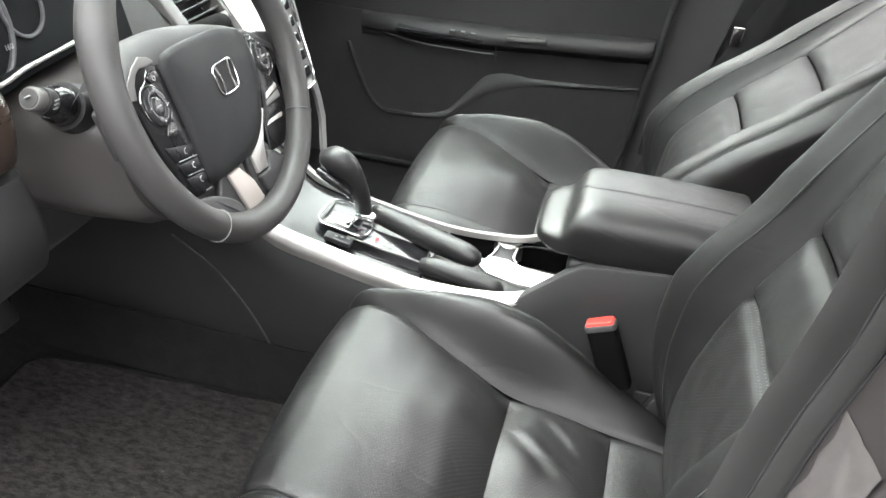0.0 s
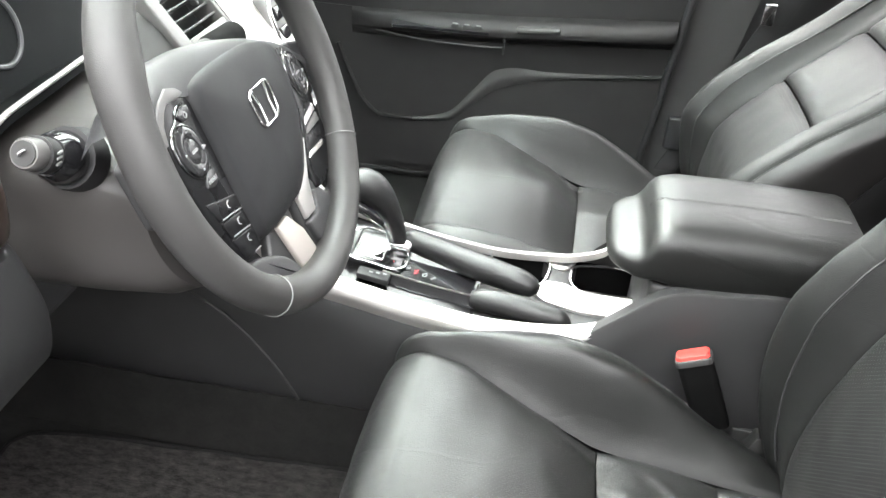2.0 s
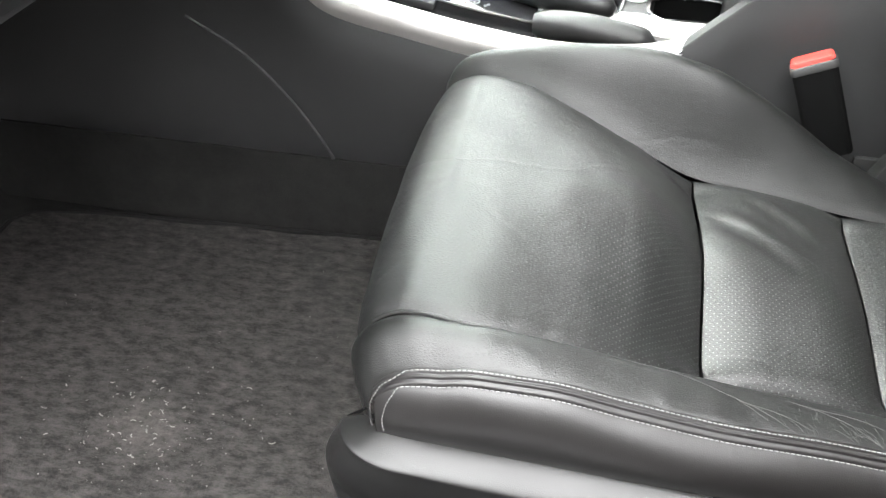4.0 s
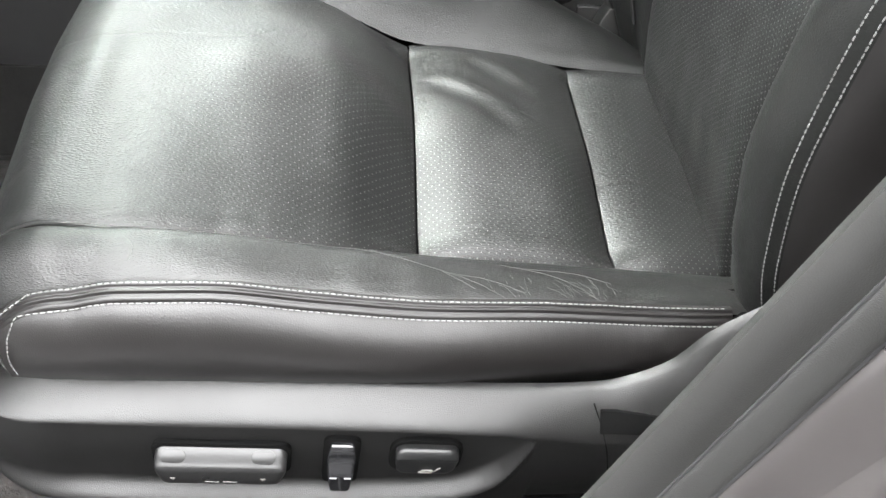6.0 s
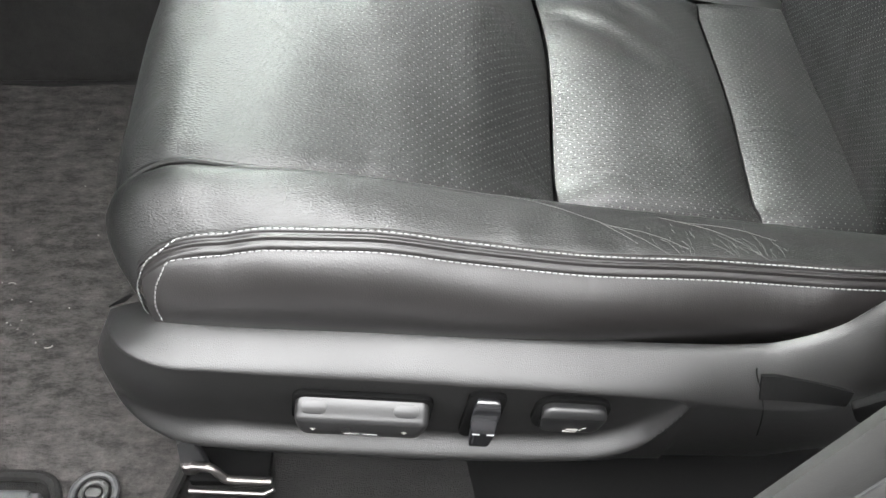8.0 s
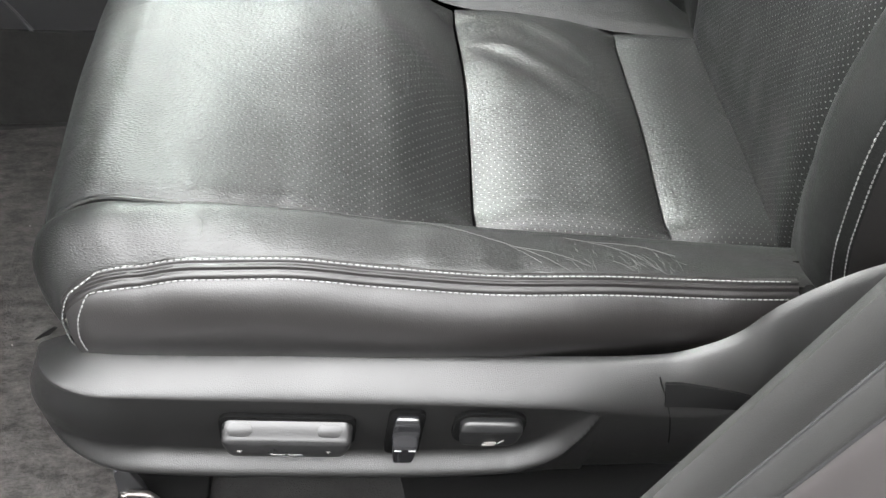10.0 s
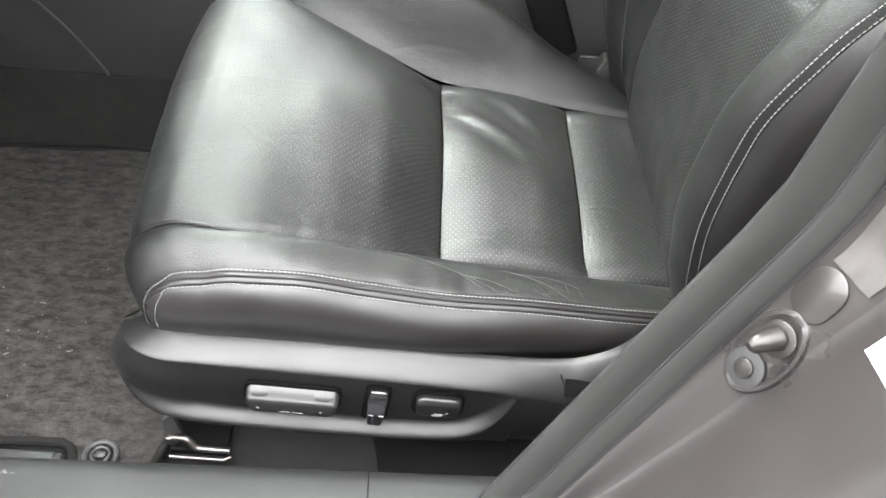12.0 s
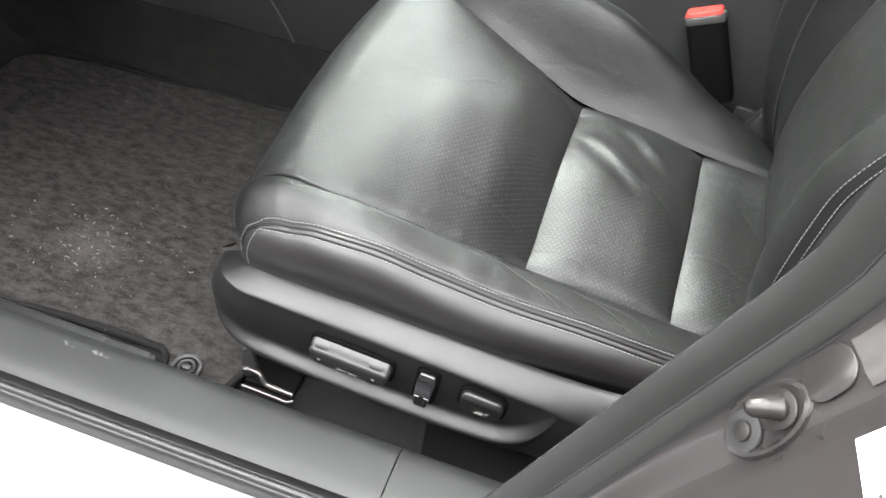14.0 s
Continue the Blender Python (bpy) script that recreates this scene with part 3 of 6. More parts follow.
            add("scuff", tube([on_bolster(x, y) for x, y in polyline(line, 24)], 0.00022, 5), M_scratch, "pale scuff line", outer)
        rc, cracks = random.Random(5), None
        for k in range(44):  # web of fine cracks where the sitter slides over
            x, r = rc.uniform(0.325, 0.412), rc.uniform(0.004, 0.009)
            y, a = float(ST_Y(x)) + 0.004 + abs(rc.gauss(0, 0.012)), math.pi / 2 + rc.gauss(0, 0.45)
            b = rc.uniform(-0.3, 0.3)
            pts = [(x + r * q * math.cos(a + b * q) + 0.0005 * math.sin(5 * q + x * 900), y + r * q * math.sin(a + b * q)) for q in np.linspace(-1, 1, 9)]
            if all(float(ST_Y(px)) + 0.002 < py < float(SO_Y(px)) - 0.002 and 0.10 < px < 0.45 for px, py in pts):
                line = tube([on_bolster(px, py) for px, py in pts], rc.uniform(0.00010, 0.00018), 4)
                cracks = join(cracks, line) if cracks else line
        add("cracks", cracks, M_scratch, "web of fine pale cracks", outer)
    ed_path = [cushion_point(s, float(ED_Y(0.062 + max(s, -0.02))) - 0.003) + (0, 0, 0.004) for s in np.linspace(-0.02, 0.44, 90)]
    add("stitching", stitches(ed_path), M_thread, "pale thread", inner)
    add("welt", tube([cushion_point(s, float(ED_Y(0.062 + max(s, -0.02)))) + (0, 0.001, 0.0) for s in np.linspace(-0.04, 0.46, 70)], 0.003, 8), M_leather, "", inner)
    seam = [cushion_point(s, float(SO_Y(0.062 + max(s, -0.02)))) + (0, 0.001, 0.0016) for s in np.linspace(-0.05, 0.09, 40)]
    add("seam_welt", tube(seam, np.linspace(0.0024, 0.001, 40), 8), M_leather, "", outer)
    # backrest
    soft = lambda z, y: 0.003 * noise.noise((y * 8, z * 8, 2.0)) + 0.0012 * noise.noise((y * 30, z * 26, 6.0))
    y_l, y_r = (lambda z: 0.130 + 0.02 * (z - 0.2)), (lambda z: 0.388 - 0.02 * (z - 0.2))
    add("backrest_lower_panel", back_panel(0.135, 0.449, y_l, y_r, 44, 34, 0.008, 0.024, (0, 1), soft), M_perf_back, "perforated lower back panel")
    add("backrest_middle_panel", back_panel(0.451, 0.548, y_l, y_r, 30, 34, 0.011, 0.030, (1, 1), soft), M_back, "stuffed middle back panel")
    add("backrest_upper_panel", back_panel(0.550, 0.790, y_l, y_r, 36, 34, 0.010, 0.026, (1, 0), soft), M_back, "smooth upper back panel")
    b1 = add("backrest_outer_bolster", back_panel(0.15, 0.790, lambda z: 0.046, y_l, 60, 18, 0.004, 0.012, (0, 0), soft), M_back)
    b2 = add("backrest_inner_bolster", back_panel(0.15, 0.790, y_r, lambda z: 0.461, 60, 18, 0.004, 0.012, (0, 0), soft), M_back)
    for ya, yb, nm in ((0.020, 0.046, "backrest_outer_side"), (0.461, 0.487, "backrest_inner_side")):
        rows = []
        for z in np.linspace(0.16, 0.79, 40):
            front = back_depth(z, 0.046)
            mid = front + 0.13
            if ya < 0.1:
                pts = [(front + 0.001, 0.046), (front + 0.022, 0.030), (front + 0.05, 0.022), (mid, 0.020), (mid + 0.03, 0.06)]
            else:
                pts = [(front + 0.001, 0.461), (front + 0.022, 0.478), (front + 0.05, 0.486), (mid, 0.488), (mid + 0.03, 0.45)]
            rows.append([(x, y, z + 0.3 * (x - front)) for x, y in polyline(pts, 14)])
        add(nm, sheet(rows), M_side)
    add("backrest_shell", sheet([[(back_depth(z, 0.046) + 0.16, y, z + 0.048) for y in (0.06, 0.16, 0.27, 0.36, 0.45)] for z in np.linspace(0.12, 0.79, 12)], 0.02, (1, 0, 0)), M_plastic, "hard plastic back shell")
    add("backrest_top", tube([(back_depth(0.79, 0.046) + 0.085, y, 0.80 + 0.012 * math.sin((y - 0.05) / 0.41 * math.pi)) for y in np.linspace(0.06, 0.45, 14)], 0.062, 16), M_leather)
    add("bolster_seam", tube([(back_depth(z, 0.416) - 0.0042, 0.416, z) for z in np.linspace(0.20, 0.785, 90)], 0.0016, 6), M_rubber, "dark sewn seam", b2)
    for b, y, dyy in ((b1, 0.050, -0.0028), (b2, 0.457, 0.0028)):
        for e, lift in ((0.0, 0.0045), (dyy, -0.0005)):
            p = [(back_depth(z, y + (e if e else 0)) - lift, y + e, z) for z in np.linspace(0.185, 0.78, 120)]
            add("stitching", stitches(p), M_thread if (driver or e) else M_thread_dark, "pale thread", b)
    # floor frame
    for x0 in (0.06, 0.40):
        for y0 in (0.06, 0.42):
            add("leg", block((x0, y0, -dz), (x0 + 0.07, y0 + 0.03, 0.07), 0.006), M_rubber)
    for y0 in (0.065, 0.425):
        add("slide_rail", block((0.0, y0, 0.014 - dz), (0.55, y0 + 0.02, 0.045), 0.004), M_steel, "greased steel slide rail")
    add("underframe", block((0.05, 0.05, 0.066), (0.53, 0.48, 0.135), 0.015), M_rubber)
    return seat


driver_seat = front_seat("driver_seat", "black perforated leather driver seat with pale double stitching, creased and worn", 0, 0, 0, True)
passenger_seat = front_seat("passenger_seat", "clean black leather passenger seat beside the centre console", -0.045, 0.707, -0.004, False)


# side shield with the power switches, on the driver seat only; s runs back along it, round the nose below 0.065
SHIELD_S = (0.002, 0.02, 0.04, 0.063, 0.10, 0.14, 0.20, 0.26, 0.31, 0.34, 0.37, 0.40, 0.425, 0.443, 0.459, 0.50, 0.56)
def along_shield(*v):
    return smooth_line(SHIELD_S, v)
SHELF_Z = along_shield(.168, .172, .1745, .175, .1735, .1720, .1680, .1630, .1585, .1570, .1565, .158, .167, .181, .207, .240, .265)
CREASE_Z = along_shield(.155, .160, .1630, .1635, .1605, .1575, .1525, .1475, .1425, .1390, .133, .128, .127, .130, .142, .170, .190)
LIP_Z = smooth_line((0.002, 0.02, 0.04, 0.063, 0.10, 0.14, 0.20, 0.27, 0.305, 0.322, 0.337, 0.347, 0.355, 0.362), (.118, .103, .089, .079, .0725, .0685, .0640, .0615, .0640, .0720, .0860, .1030, .1220, .1500))
BASE_Z = along_shield(.086, .075, .065, .058, .0525, .0490, .0445, .042, .042, .046, .046, .046, .046, .05, .056, .062, .066)


def shield_section(s):
    """Cross-section (y, z) of the shield: tucked edge, rolled shelf, shallow dished face, lower lip, underside."""
    zs, zc, zb = float(SHELF_Z(s)), float(CREASE_Z(s)), float(BASE_Z(s))
    pts = [(0.036, zs - 0.020), (0.0340, zs - 0.006), (0.0322, zs - 0.0012)]
    for a in np.linspace(0.06, 1, 16) * math.pi / 2:  # rolled shelf
        u = math.sin(a)
        pts.append((0.031 - 0.028 * u, zs - (zs - zc) * (0.62 * u ** 1.15 + 0.38 * (1 - math.cos(a)))))
    for z in np.linspace(zc, zb + 0.008, 62)[1:]:
        y = 0.003 + 0.006 * ((zc - z) / (zc - zb)) ** 3 * (1 if s < 0.36 else 1.6)
        if s < 0.365:
            top = ease((zc - z) / 0.006)
            low = ease((z - float(LIP_Z(s))) / 0.014)
            end = ease((0.366 - s) / 0.036)
            y += 0.0085 * top * low * end * ease((s - 0.020) / 0.06)
            y -= 0.0055 * math.exp(-((z - float(LIP_Z(s))) / 0.0080) ** 2) * end * ease((s - 0.01) / 0.05)
        pts.append((y, z))
    for a in np.linspace(0, 1, 8)[1:] * math.pi / 2:  # turned under
        pts.append((y + 0.016 * (1 - math.cos(a)), zb + 0.008 - 0.008 * math.sin(a)))
    return pts


def shield_row(s):
    if s >= 0.065:
        return [(s, y, z) for y, z in shield_section(s)]
    th = (0.065 - s) / 0.04
    top = float(SHELF_Z(s))  # the nose flares out towards its lower lip
    return [(0.065 - (1.14 + 0.40 * ease((top - z) / 0.055)) * (0.049 - y) * math.sin(th), 0.049 - (0.049 - y) * math.cos(th), z) for y, z in shield_section(s)]


shield = part("side_shield", sheet([shield_row(q) for q in np.r_[np.linspace(0.002, 0.064, 22), np.linspace(0.068, 0.295, 60), np.linspace(0.298, 0.372, 44), np.linspace(0.376, 0.56, 44)]]), M_valance, driver_seat, "grained charcoal plastic side shield")

# power switches: long cushion bar, upright recline knob and lumbar rocker, along the falling line of the shield
SWITCHES = Matrix.Translation((0.160, 0.0095, 0.1125)) @ Matrix.Rotation(radians(4.6), 4, "Y")


def switch(nm, prof, stations, mat, lab, taper=0.10):
    """A moulded switch: a section (y, z) drawn along x, shrinking towards its rounded ends and its lower edge."""
    prof = polyline(prof, 46)
    mid, top = prof.mean(0), prof[:, 1].max()
    xm = (stations[0][0] + stations[-1][0]) / 2
    rows = [[(xm + (x - xm) * (1 - taper * ((top - z) / 0.03) ** 2), mid[0] + (y - mid[0]) * k, mid[1] + (z - mid[1]) * k) for y, z in prof] for x, k in stations]
    bm = sheet(rows)
    bmesh.ops.holes_fill(bm, edges=bm.edges[:])
    return part(nm, moved(bm, SWITCHES), mat, shield, lab)


def ends(half, soft):
    n = [(soft * (1 - math.cos(a)), 0.5 + 0.5 * math.sin(a)) for a in np.linspace(0, math.pi / 2, 7)]
    return [(-half + d, k) for d, k in n] + [(q * (half - soft), 1) for q in (-0.6, -0.2, 0.2, 0.6)] + [(half - d, k) for d, k in n[::-1]]


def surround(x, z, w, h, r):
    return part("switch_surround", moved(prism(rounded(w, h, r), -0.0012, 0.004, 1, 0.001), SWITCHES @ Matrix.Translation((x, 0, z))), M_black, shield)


bar = switch("cushion_switch", [(0.004, 0.0135), (0.001, 0.0134), (-0.0014, 0.0126), (-0.0095, 0.0064), (-0.0116, 0.0046), (-0.0122, 0.0026), (-0.0124, -0.0060), (-0.0116, -0.0125), (-0.0085, -0.0150), (0.004, -0.0156)], ends(0.0405, 0.006), M_switch, "long grey seat height and slide switch")
surround(0.0, -0.0002, 0.0855, 0.0335, 0.008)
for dx in (-0.029, 0.026):
    part("finger_dip", moved(prism(rounded(0.015, 0.0085, 0.004), 0, 0.0006, 2, 0.0002), SWITCHES @ Matrix.Translation((dx, -0.0056, 0.0094)) @ Euler((radians(38), 0, 0)).to_matrix().to_4x4()), M_switch, bar)
    part("switch_mark", moved(block((dx - 0.0016, -0.0128, -0.0052), (dx + 0.0016, -0.0118, -0.0046)), SWITCHES), M_crumb, bar)
    part("switch_mark", moved(block((dx - 0.0006, -0.0128, -0.0068), (dx + 0.0006, -0.0118, -0.0060)), SWITCHES), M_crumb, bar)
for x0, x1 in ((-0.0105, -0.001), (0.0008, 0.0098)):
    part("switch_mark", moved(block((x0, -0.0125, -0.0095), (x1, -0.0115, -0.0090)), SWITCHES), M_mark, bar)
KX, KZ = 0.0745, 0.0030
knob = switch("recline_switch", [(0.004, KZ + 0.0195), (-0.0030, KZ + 0.0190), (-0.0062, KZ + 0.0150), (-0.0066, KZ + 0.0080), (-0.0085, KZ + 0.0030), (-0.0112, KZ), (-0.0125, KZ - 0.0040), (-0.0125, KZ - 0.0190), (-0.0100, KZ - 0.0250), (0.004, KZ - 0.0275)], [(KX + q, k) for q, k in ends(0.0088, 0.0025)], M_gloss, "upright recline knob with a shiny finger dip")
for dx in (-0.0045, 0.0045):
    part("switch_mark", moved(block((KX + dx - 0.0022, -0.0131, KZ - 0.0052), (KX + dx + 0.0022, -0.0120, KZ - 0.0046)), SWITCHES), M_mark, knob)
surround(KX, KZ - 0.0040, 0.0235, 0.052, 0.006)
LX, LZ = 0.1290, 0.0070
rock = switch("lumbar_switch", [(0.004, LZ + 0.0150), (-0.0045, LZ + 0.0145), (-0.0075, LZ + 0.0120), (-0.0088, LZ + 0.0085), (-0.0082, LZ + 0.0050), (-0.0078, LZ), (-0.0076, LZ - 0.0080), (-0.0050, LZ - 0.0130), (0.004, LZ - 0.0150)], [(LX + q, k) for q, k in ends(0.0205, 0.007)], M_lumbar, "dark lumbar rocker switch")
surround(LX, LZ, 0.0475, 0.0365, 0.012)
for k, (x0, w) in enumerate(((0.0, 0.0085), (0.001, 0.0075))):
    part("switch_mark", moved(block((LX + x0 - w / 2, -0.0088, LZ - 0.0075 + 0.0022 * k), (LX + x0 + w / 2, -0.0074, LZ - 0.0070 + 0.0022 * k)), SWITCHES), M_crumb, rock)
part("switch_mark", moved(tube([(LX + 0.006, -0.0082, LZ - 0.0062), (LX + 0.0075, -0.0082, LZ - 0.0035), (LX + 0.0095, -0.0082, LZ - 0.0020)], 0.0004, 5), SWITCHES), M_crumb, rock)
# belt slot in the shield's rear, and the joint below it
def shield_face(s, z, out=0.0):
    """A place on the outer face of the shield."""
    sec = np.array(shield_section(s))[8:80]
    return (s, float(np.interp(-z, -sec[:, 1], sec[:, 0])) - out, z + 0.7 * out)


# raised black sheet paints the dark inside of the slot
part("belt_slot_dark", sheet([[shield_face(q, 0.1475 - (0.0115 + 0.02 * (q - 0.396)) * v, 0.0012) for v in np.linspace(0, 1, 8)] for q in np.linspace(0.399, 0.452, 12)], 0.002, (0, 1, 0)), M_black, shield, "raised black sheet standing in for the shade of an open slot")
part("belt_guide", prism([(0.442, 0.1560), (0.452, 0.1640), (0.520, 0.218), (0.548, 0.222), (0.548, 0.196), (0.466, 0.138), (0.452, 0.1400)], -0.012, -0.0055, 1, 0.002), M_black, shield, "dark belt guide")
part("shield_joint", tube([shield_face(q, z, -0.0002) for q, z in polyline([(0.3935, 0.1555), (0.3955, 0.1500), (0.401, 0.137), (0.407, 0.117), (0.412, 0.095)], 16)], 0.0005, 6), M_black, shield)
part("loose_thread", prism([(0.022, 0.187), (0.026, 0.191), (0.036, 0.199), (0.038, 0.1985), (0.032, 0.192)], 0.028, 0.0288, 1), M_black, driver_seat, "loose black thread end")
# loose fabric tab and anchor plate by the backrest
part("fabric_tab", sheet([[(0.478 + 0.035 * u, 0.040 + 0.045 * v, 0.160 + 0.030 * math.sin(math.pi * (0.15 + 0.7 * u)) - 0.004 * v) for v in np.linspace(0, 1, 6)] for u in np.linspace(0, 1, 10)], 0.003), M_black, driver_seat)

# seat belt buckle on its stalk
def buckle(name, dx, dy, dz, label):
    b = thing(name, (0.41 + dx, 0.49 + dy, 0.19 + dz), label, "seat belt buckle")
    tilt = Matrix.Translation((0.404 + dx, 0.480 + dy, 0.257 + dz)) @ Euler((radians(-6), radians(-25), radians(-3))).to_matrix().to_4x4()
    part("housing", moved(prism(rounded(0.043, 0.024, 0.006), -0.075, 0.030, 2, 0.003), tilt), M_black, b, "matte black buckle housing")
    part("frame", moved(prism(rounded(0.046, 0.0265, 0.006), 0.024, 0.0335, 2, 0.002), tilt), M_far_trim, b, "grey buckle mouth")
    part("button", moved(prism(rounded(0.041, 0.0215, 0.005), 0.026, 0.0385, 2, 0.003), tilt), M_red, b, "bright red release button")
    part("stalk", tube([(0.424 + dx, 0.494 + dy, 0.205 + dz), (0.43 + dx, 0.496 + dy, 0.16 + dz), (0.445 + dx, 0.495 + dy, 0.10 + dz), (0.45 + dx, 0.49 + dy, 0.04 + dz)], 0.009, 10), M_rubber, b)
    part("clip", tube([(0.424 + dx, 0.482 + dy, 0.205 + dz), (0.430 + dx, 0.478 + dy, 0.195 + dz), (0.436 + dx, 0.480 + dy, 0.200 + dz)], 0.002, 8), M_steel, b)
    return b


buckle("seat_belt_buckle", 0, 0, 0, "black seat belt buckle with bright red button by the seat")
bracket = thing("hinge_bracket", (0.50, 0.462, 0.15), "small grey plastic hinge cover between cushion and backrest", "bracket")
part("cover", prism([(0.470, 0.150), (0.488, 0.196), (0.494, 0.196), (0.512, 0.155)], 0.452, 0.474, 1, 0.003), M_pillar, bracket)
part("plate", block((0.462, 0.474, 0.150), (0.50, 0.480, 0.186), 0.002), M_pillar, bracket)


# ---------------------------------------------------------------- cabin floor, mat, sill, pillar
floor = part("floor", sheet([[(x, y, (-0.008 if x > -0.58 else -0.008 + 0.75 * (-0.58 - x))) for y in np.linspace(-0.045, 1.42, 40)] for x in np.r_[np.linspace(-0.80, -0.58, 12), np.linspace(-0.56, 1.65, 44)]], 0.02), M_floor)
tagged(floor, "black needled cabin carpet", "carpet", kind="structure")


def mat_edge_low(x):
    """Sill-side edge of the mat, with its notch."""
    return float(smooth_line((-0.56, -0.28, -0.22, -0.15, -0.085, -0.067, -0.056, -0.049, -0.044, -0.03, 0.0, 0.02, 0.034), (-0.02, 0.001, 0.010, 0.014, 0.015, 0.0145, 0.009, -0.008, -0.034, -0.04, -0.036, -0.015, 0.03))(x))


def mat_edge_high(x):
    return float(smooth_line((-0.54, -0.525, -0.50, -0.44, -0.30, -0.10, 0.034), (0.385, 0.408, 0.420, 0.430, 0.438, 0.449, 0.456))(x))


def mat_z(x):
    return 0.004 + (0.0 if x > -0.48 else 0.9 * (-0.48 - x) ** 2)


driver_mat = thing("floor_mat", (-0.2, 0.2, 0.0), "worn dark grey-brown carpet floor mat with dusty heel patch", "floor mat")
rows, edge_a, edge_b = [], [], []
for x in np.r_[np.linspace(-0.54, -0.44, 14), np.linspace(-0.43, -0.08, 30), np.linspace(-0.074, 0.034, 30)]:
    a, b = mat_edge_low(x), mat_edge_high(x)
    rows.append([(x, a + (b - a) * t, mat_z(x) + 0.0025 * noise.noise((x * 14, (a + (b - a) * t) * 14, 0))) for t in np.linspace(0, 1, 40)])
    edge_a.append((x, a, mat_z(x) - 0.001))
    edge_b.append((x, b, mat_z(x) - 0.001))
part("carpet_pad", sheet(rows, 0.008), M_mat, driver_mat)
edge_f = [(-0.54, y, mat_z(-0.54)) for y in np.linspace(edge_b[0][1], edge_a[0][1], 12)]
edge_r = [(0.034, y, mat_z(0.034)) for y in np.linspace(edge_a[-1][1], edge_b[-1][1], 16)]
part("binding", tube(edge_f[:-1] + edge_a + edge_r[1:-1] + edge_b[::-1], 0.0042, 8, closed=True), M_binding, driver_mat, "dark overlocked edge binding")
# worn crumbs and dust trodden into the mat
rng = random.Random(4)
crumbs = bmesh.new()
for k in range(170):
    x, y = (rng.gauss(-0.215, 0.055), rng.gauss(0.115, 0.035)) if k < 140 else (rng.uniform(-0.46, 0.02), rng.uniform(0.03, 0.40))
    r = rng.uniform(0.0003, 0.0009)
    m = Matrix.Translation((x, y, mat_z(x) + 0.003)) @ Euler((rng.random() * 6, rng.random() * 6, rng.random() * 6)).to_matrix().to_4x4() @ Matrix.Diagonal((1, rng.uniform(0.5, 1), 0.5, 1))
    bmesh.ops.create_icosphere(crumbs, subdivisions=1, radius=r, matrix=m)
for k in range(46):  # short curled threads of lint
    x, y, a = rng.gauss(-0.215, 0.040), rng.gauss(0.118, 0.026), rng.random() * 6.3
    r = rng.uniform(0.002, 0.0045)
    pts = [(x + r * math.cos(a + q), y + r * math.sin(a + q) * 0.7, mat_z(x) + 0.0042) for q in np.linspace(0, rng.uniform(0.8, 2.2), 6)]
    crumbs = join(crumbs, tube(pts, rng.uniform(0.0003, 0.0006), 5))
tagged(part("crumbs", crumbs, M_crumb), "pale grit and lint trodden into the floor mat", "grit", kind="stuff")

grommet = thing("mat_grommet", (-0.025, 0.0, 0.005), "black rubber grommet ring in the floor mat corner", "grommet")
ring = lambda r, z, n=28: [(-0.025 + r * math.cos(a), 0.0 + r * math.sin(a), z) for a in np.arange(n) * 2 * math.pi / n]
part("outer_ring", tube(ring(0.0145, 0.0075), 0.0026, 8, closed=True), M_rubber, grommet)
part("inner_ring", tube(ring(0.0082, 0.0085), 0.0020, 8, closed=True), M_pillar, grommet)
part("hook", prism(rounded(0.011, 0.007, 0.003), 0.004, 0.0105, 2, 0.001), M_pillar, grommet).location = (-0.025, 0, 0)

# front seat rail foot
foot = thing("rail_foot", (0.06, 0.02, 0.0), "shiny steel seat rail foot with a bent lever bracket", "bracket")
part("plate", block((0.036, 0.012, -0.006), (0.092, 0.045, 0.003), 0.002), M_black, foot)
part("lever", tube(polyline([(0.042, 0.012, 0.026), (0.055, 0.010, 0.028), (0.066, 0.007, 0.016), (0.096, 0.006, 0.015)], 24), 0.0032, 10), M_steel, foot, "bright bent rod")
part("lip", tube([(0.038, 0.004, 0.004), (0.09, 0.002, 0.004), (0.097, 0.004, 0.007)], 0.0016, 8), M_steel, foot)
part("bolt", moved(prism(rounded(0.012, 0.012, 0.004), 0.0, 0.012, 2, 0.002), Matrix.Translation((0.038, 0.02, 0.006))), M_steel, foot)
part("side_plate", prism([(0.030, 0.0), (0.034, 0.045), (0.044, 0.055), (0.050, 0.02), (0.050, 0.0)], 0.018, 0.024, 1, 0.001), M_rubber, foot)

# black sheet on the floor paints the deep shade under the seat's rear
part("dark_void_sheet", sheet([[(0.246 + 0.35 * u - 0.18 * (1 - u) ** 4 * (y + 0.028) + 0.010 * (1 - u) ** 6 * max(0.0, (0.0 - y) / 0.028) ** 2, y, 0.008 - 0.016 * (1 - u) ** 8 + 0.003 * math.sin(9 * u)) for y in np.linspace(-0.028, 0.10, 16)] for u in np.linspace(0, 1, 40)], 0.012), M_black, foot, "black sheet standing in for the dark void under the seat")

# hood lever box in the mat's notch
lever = thing("hood_release", (-0.15, -0.01, 0.0), "grey plastic release lever in the notch of the floor mat", "lever")
part("housing", block((-0.36, -0.045, -0.006), (-0.118, 0.004, 0.012), 0.005), M_plastic, lever)
part("slit", block((-0.30, -0.0215, 0.010), (-0.150, -0.0165, 0.0128), 0.001), M_black, lever, "dark slit")
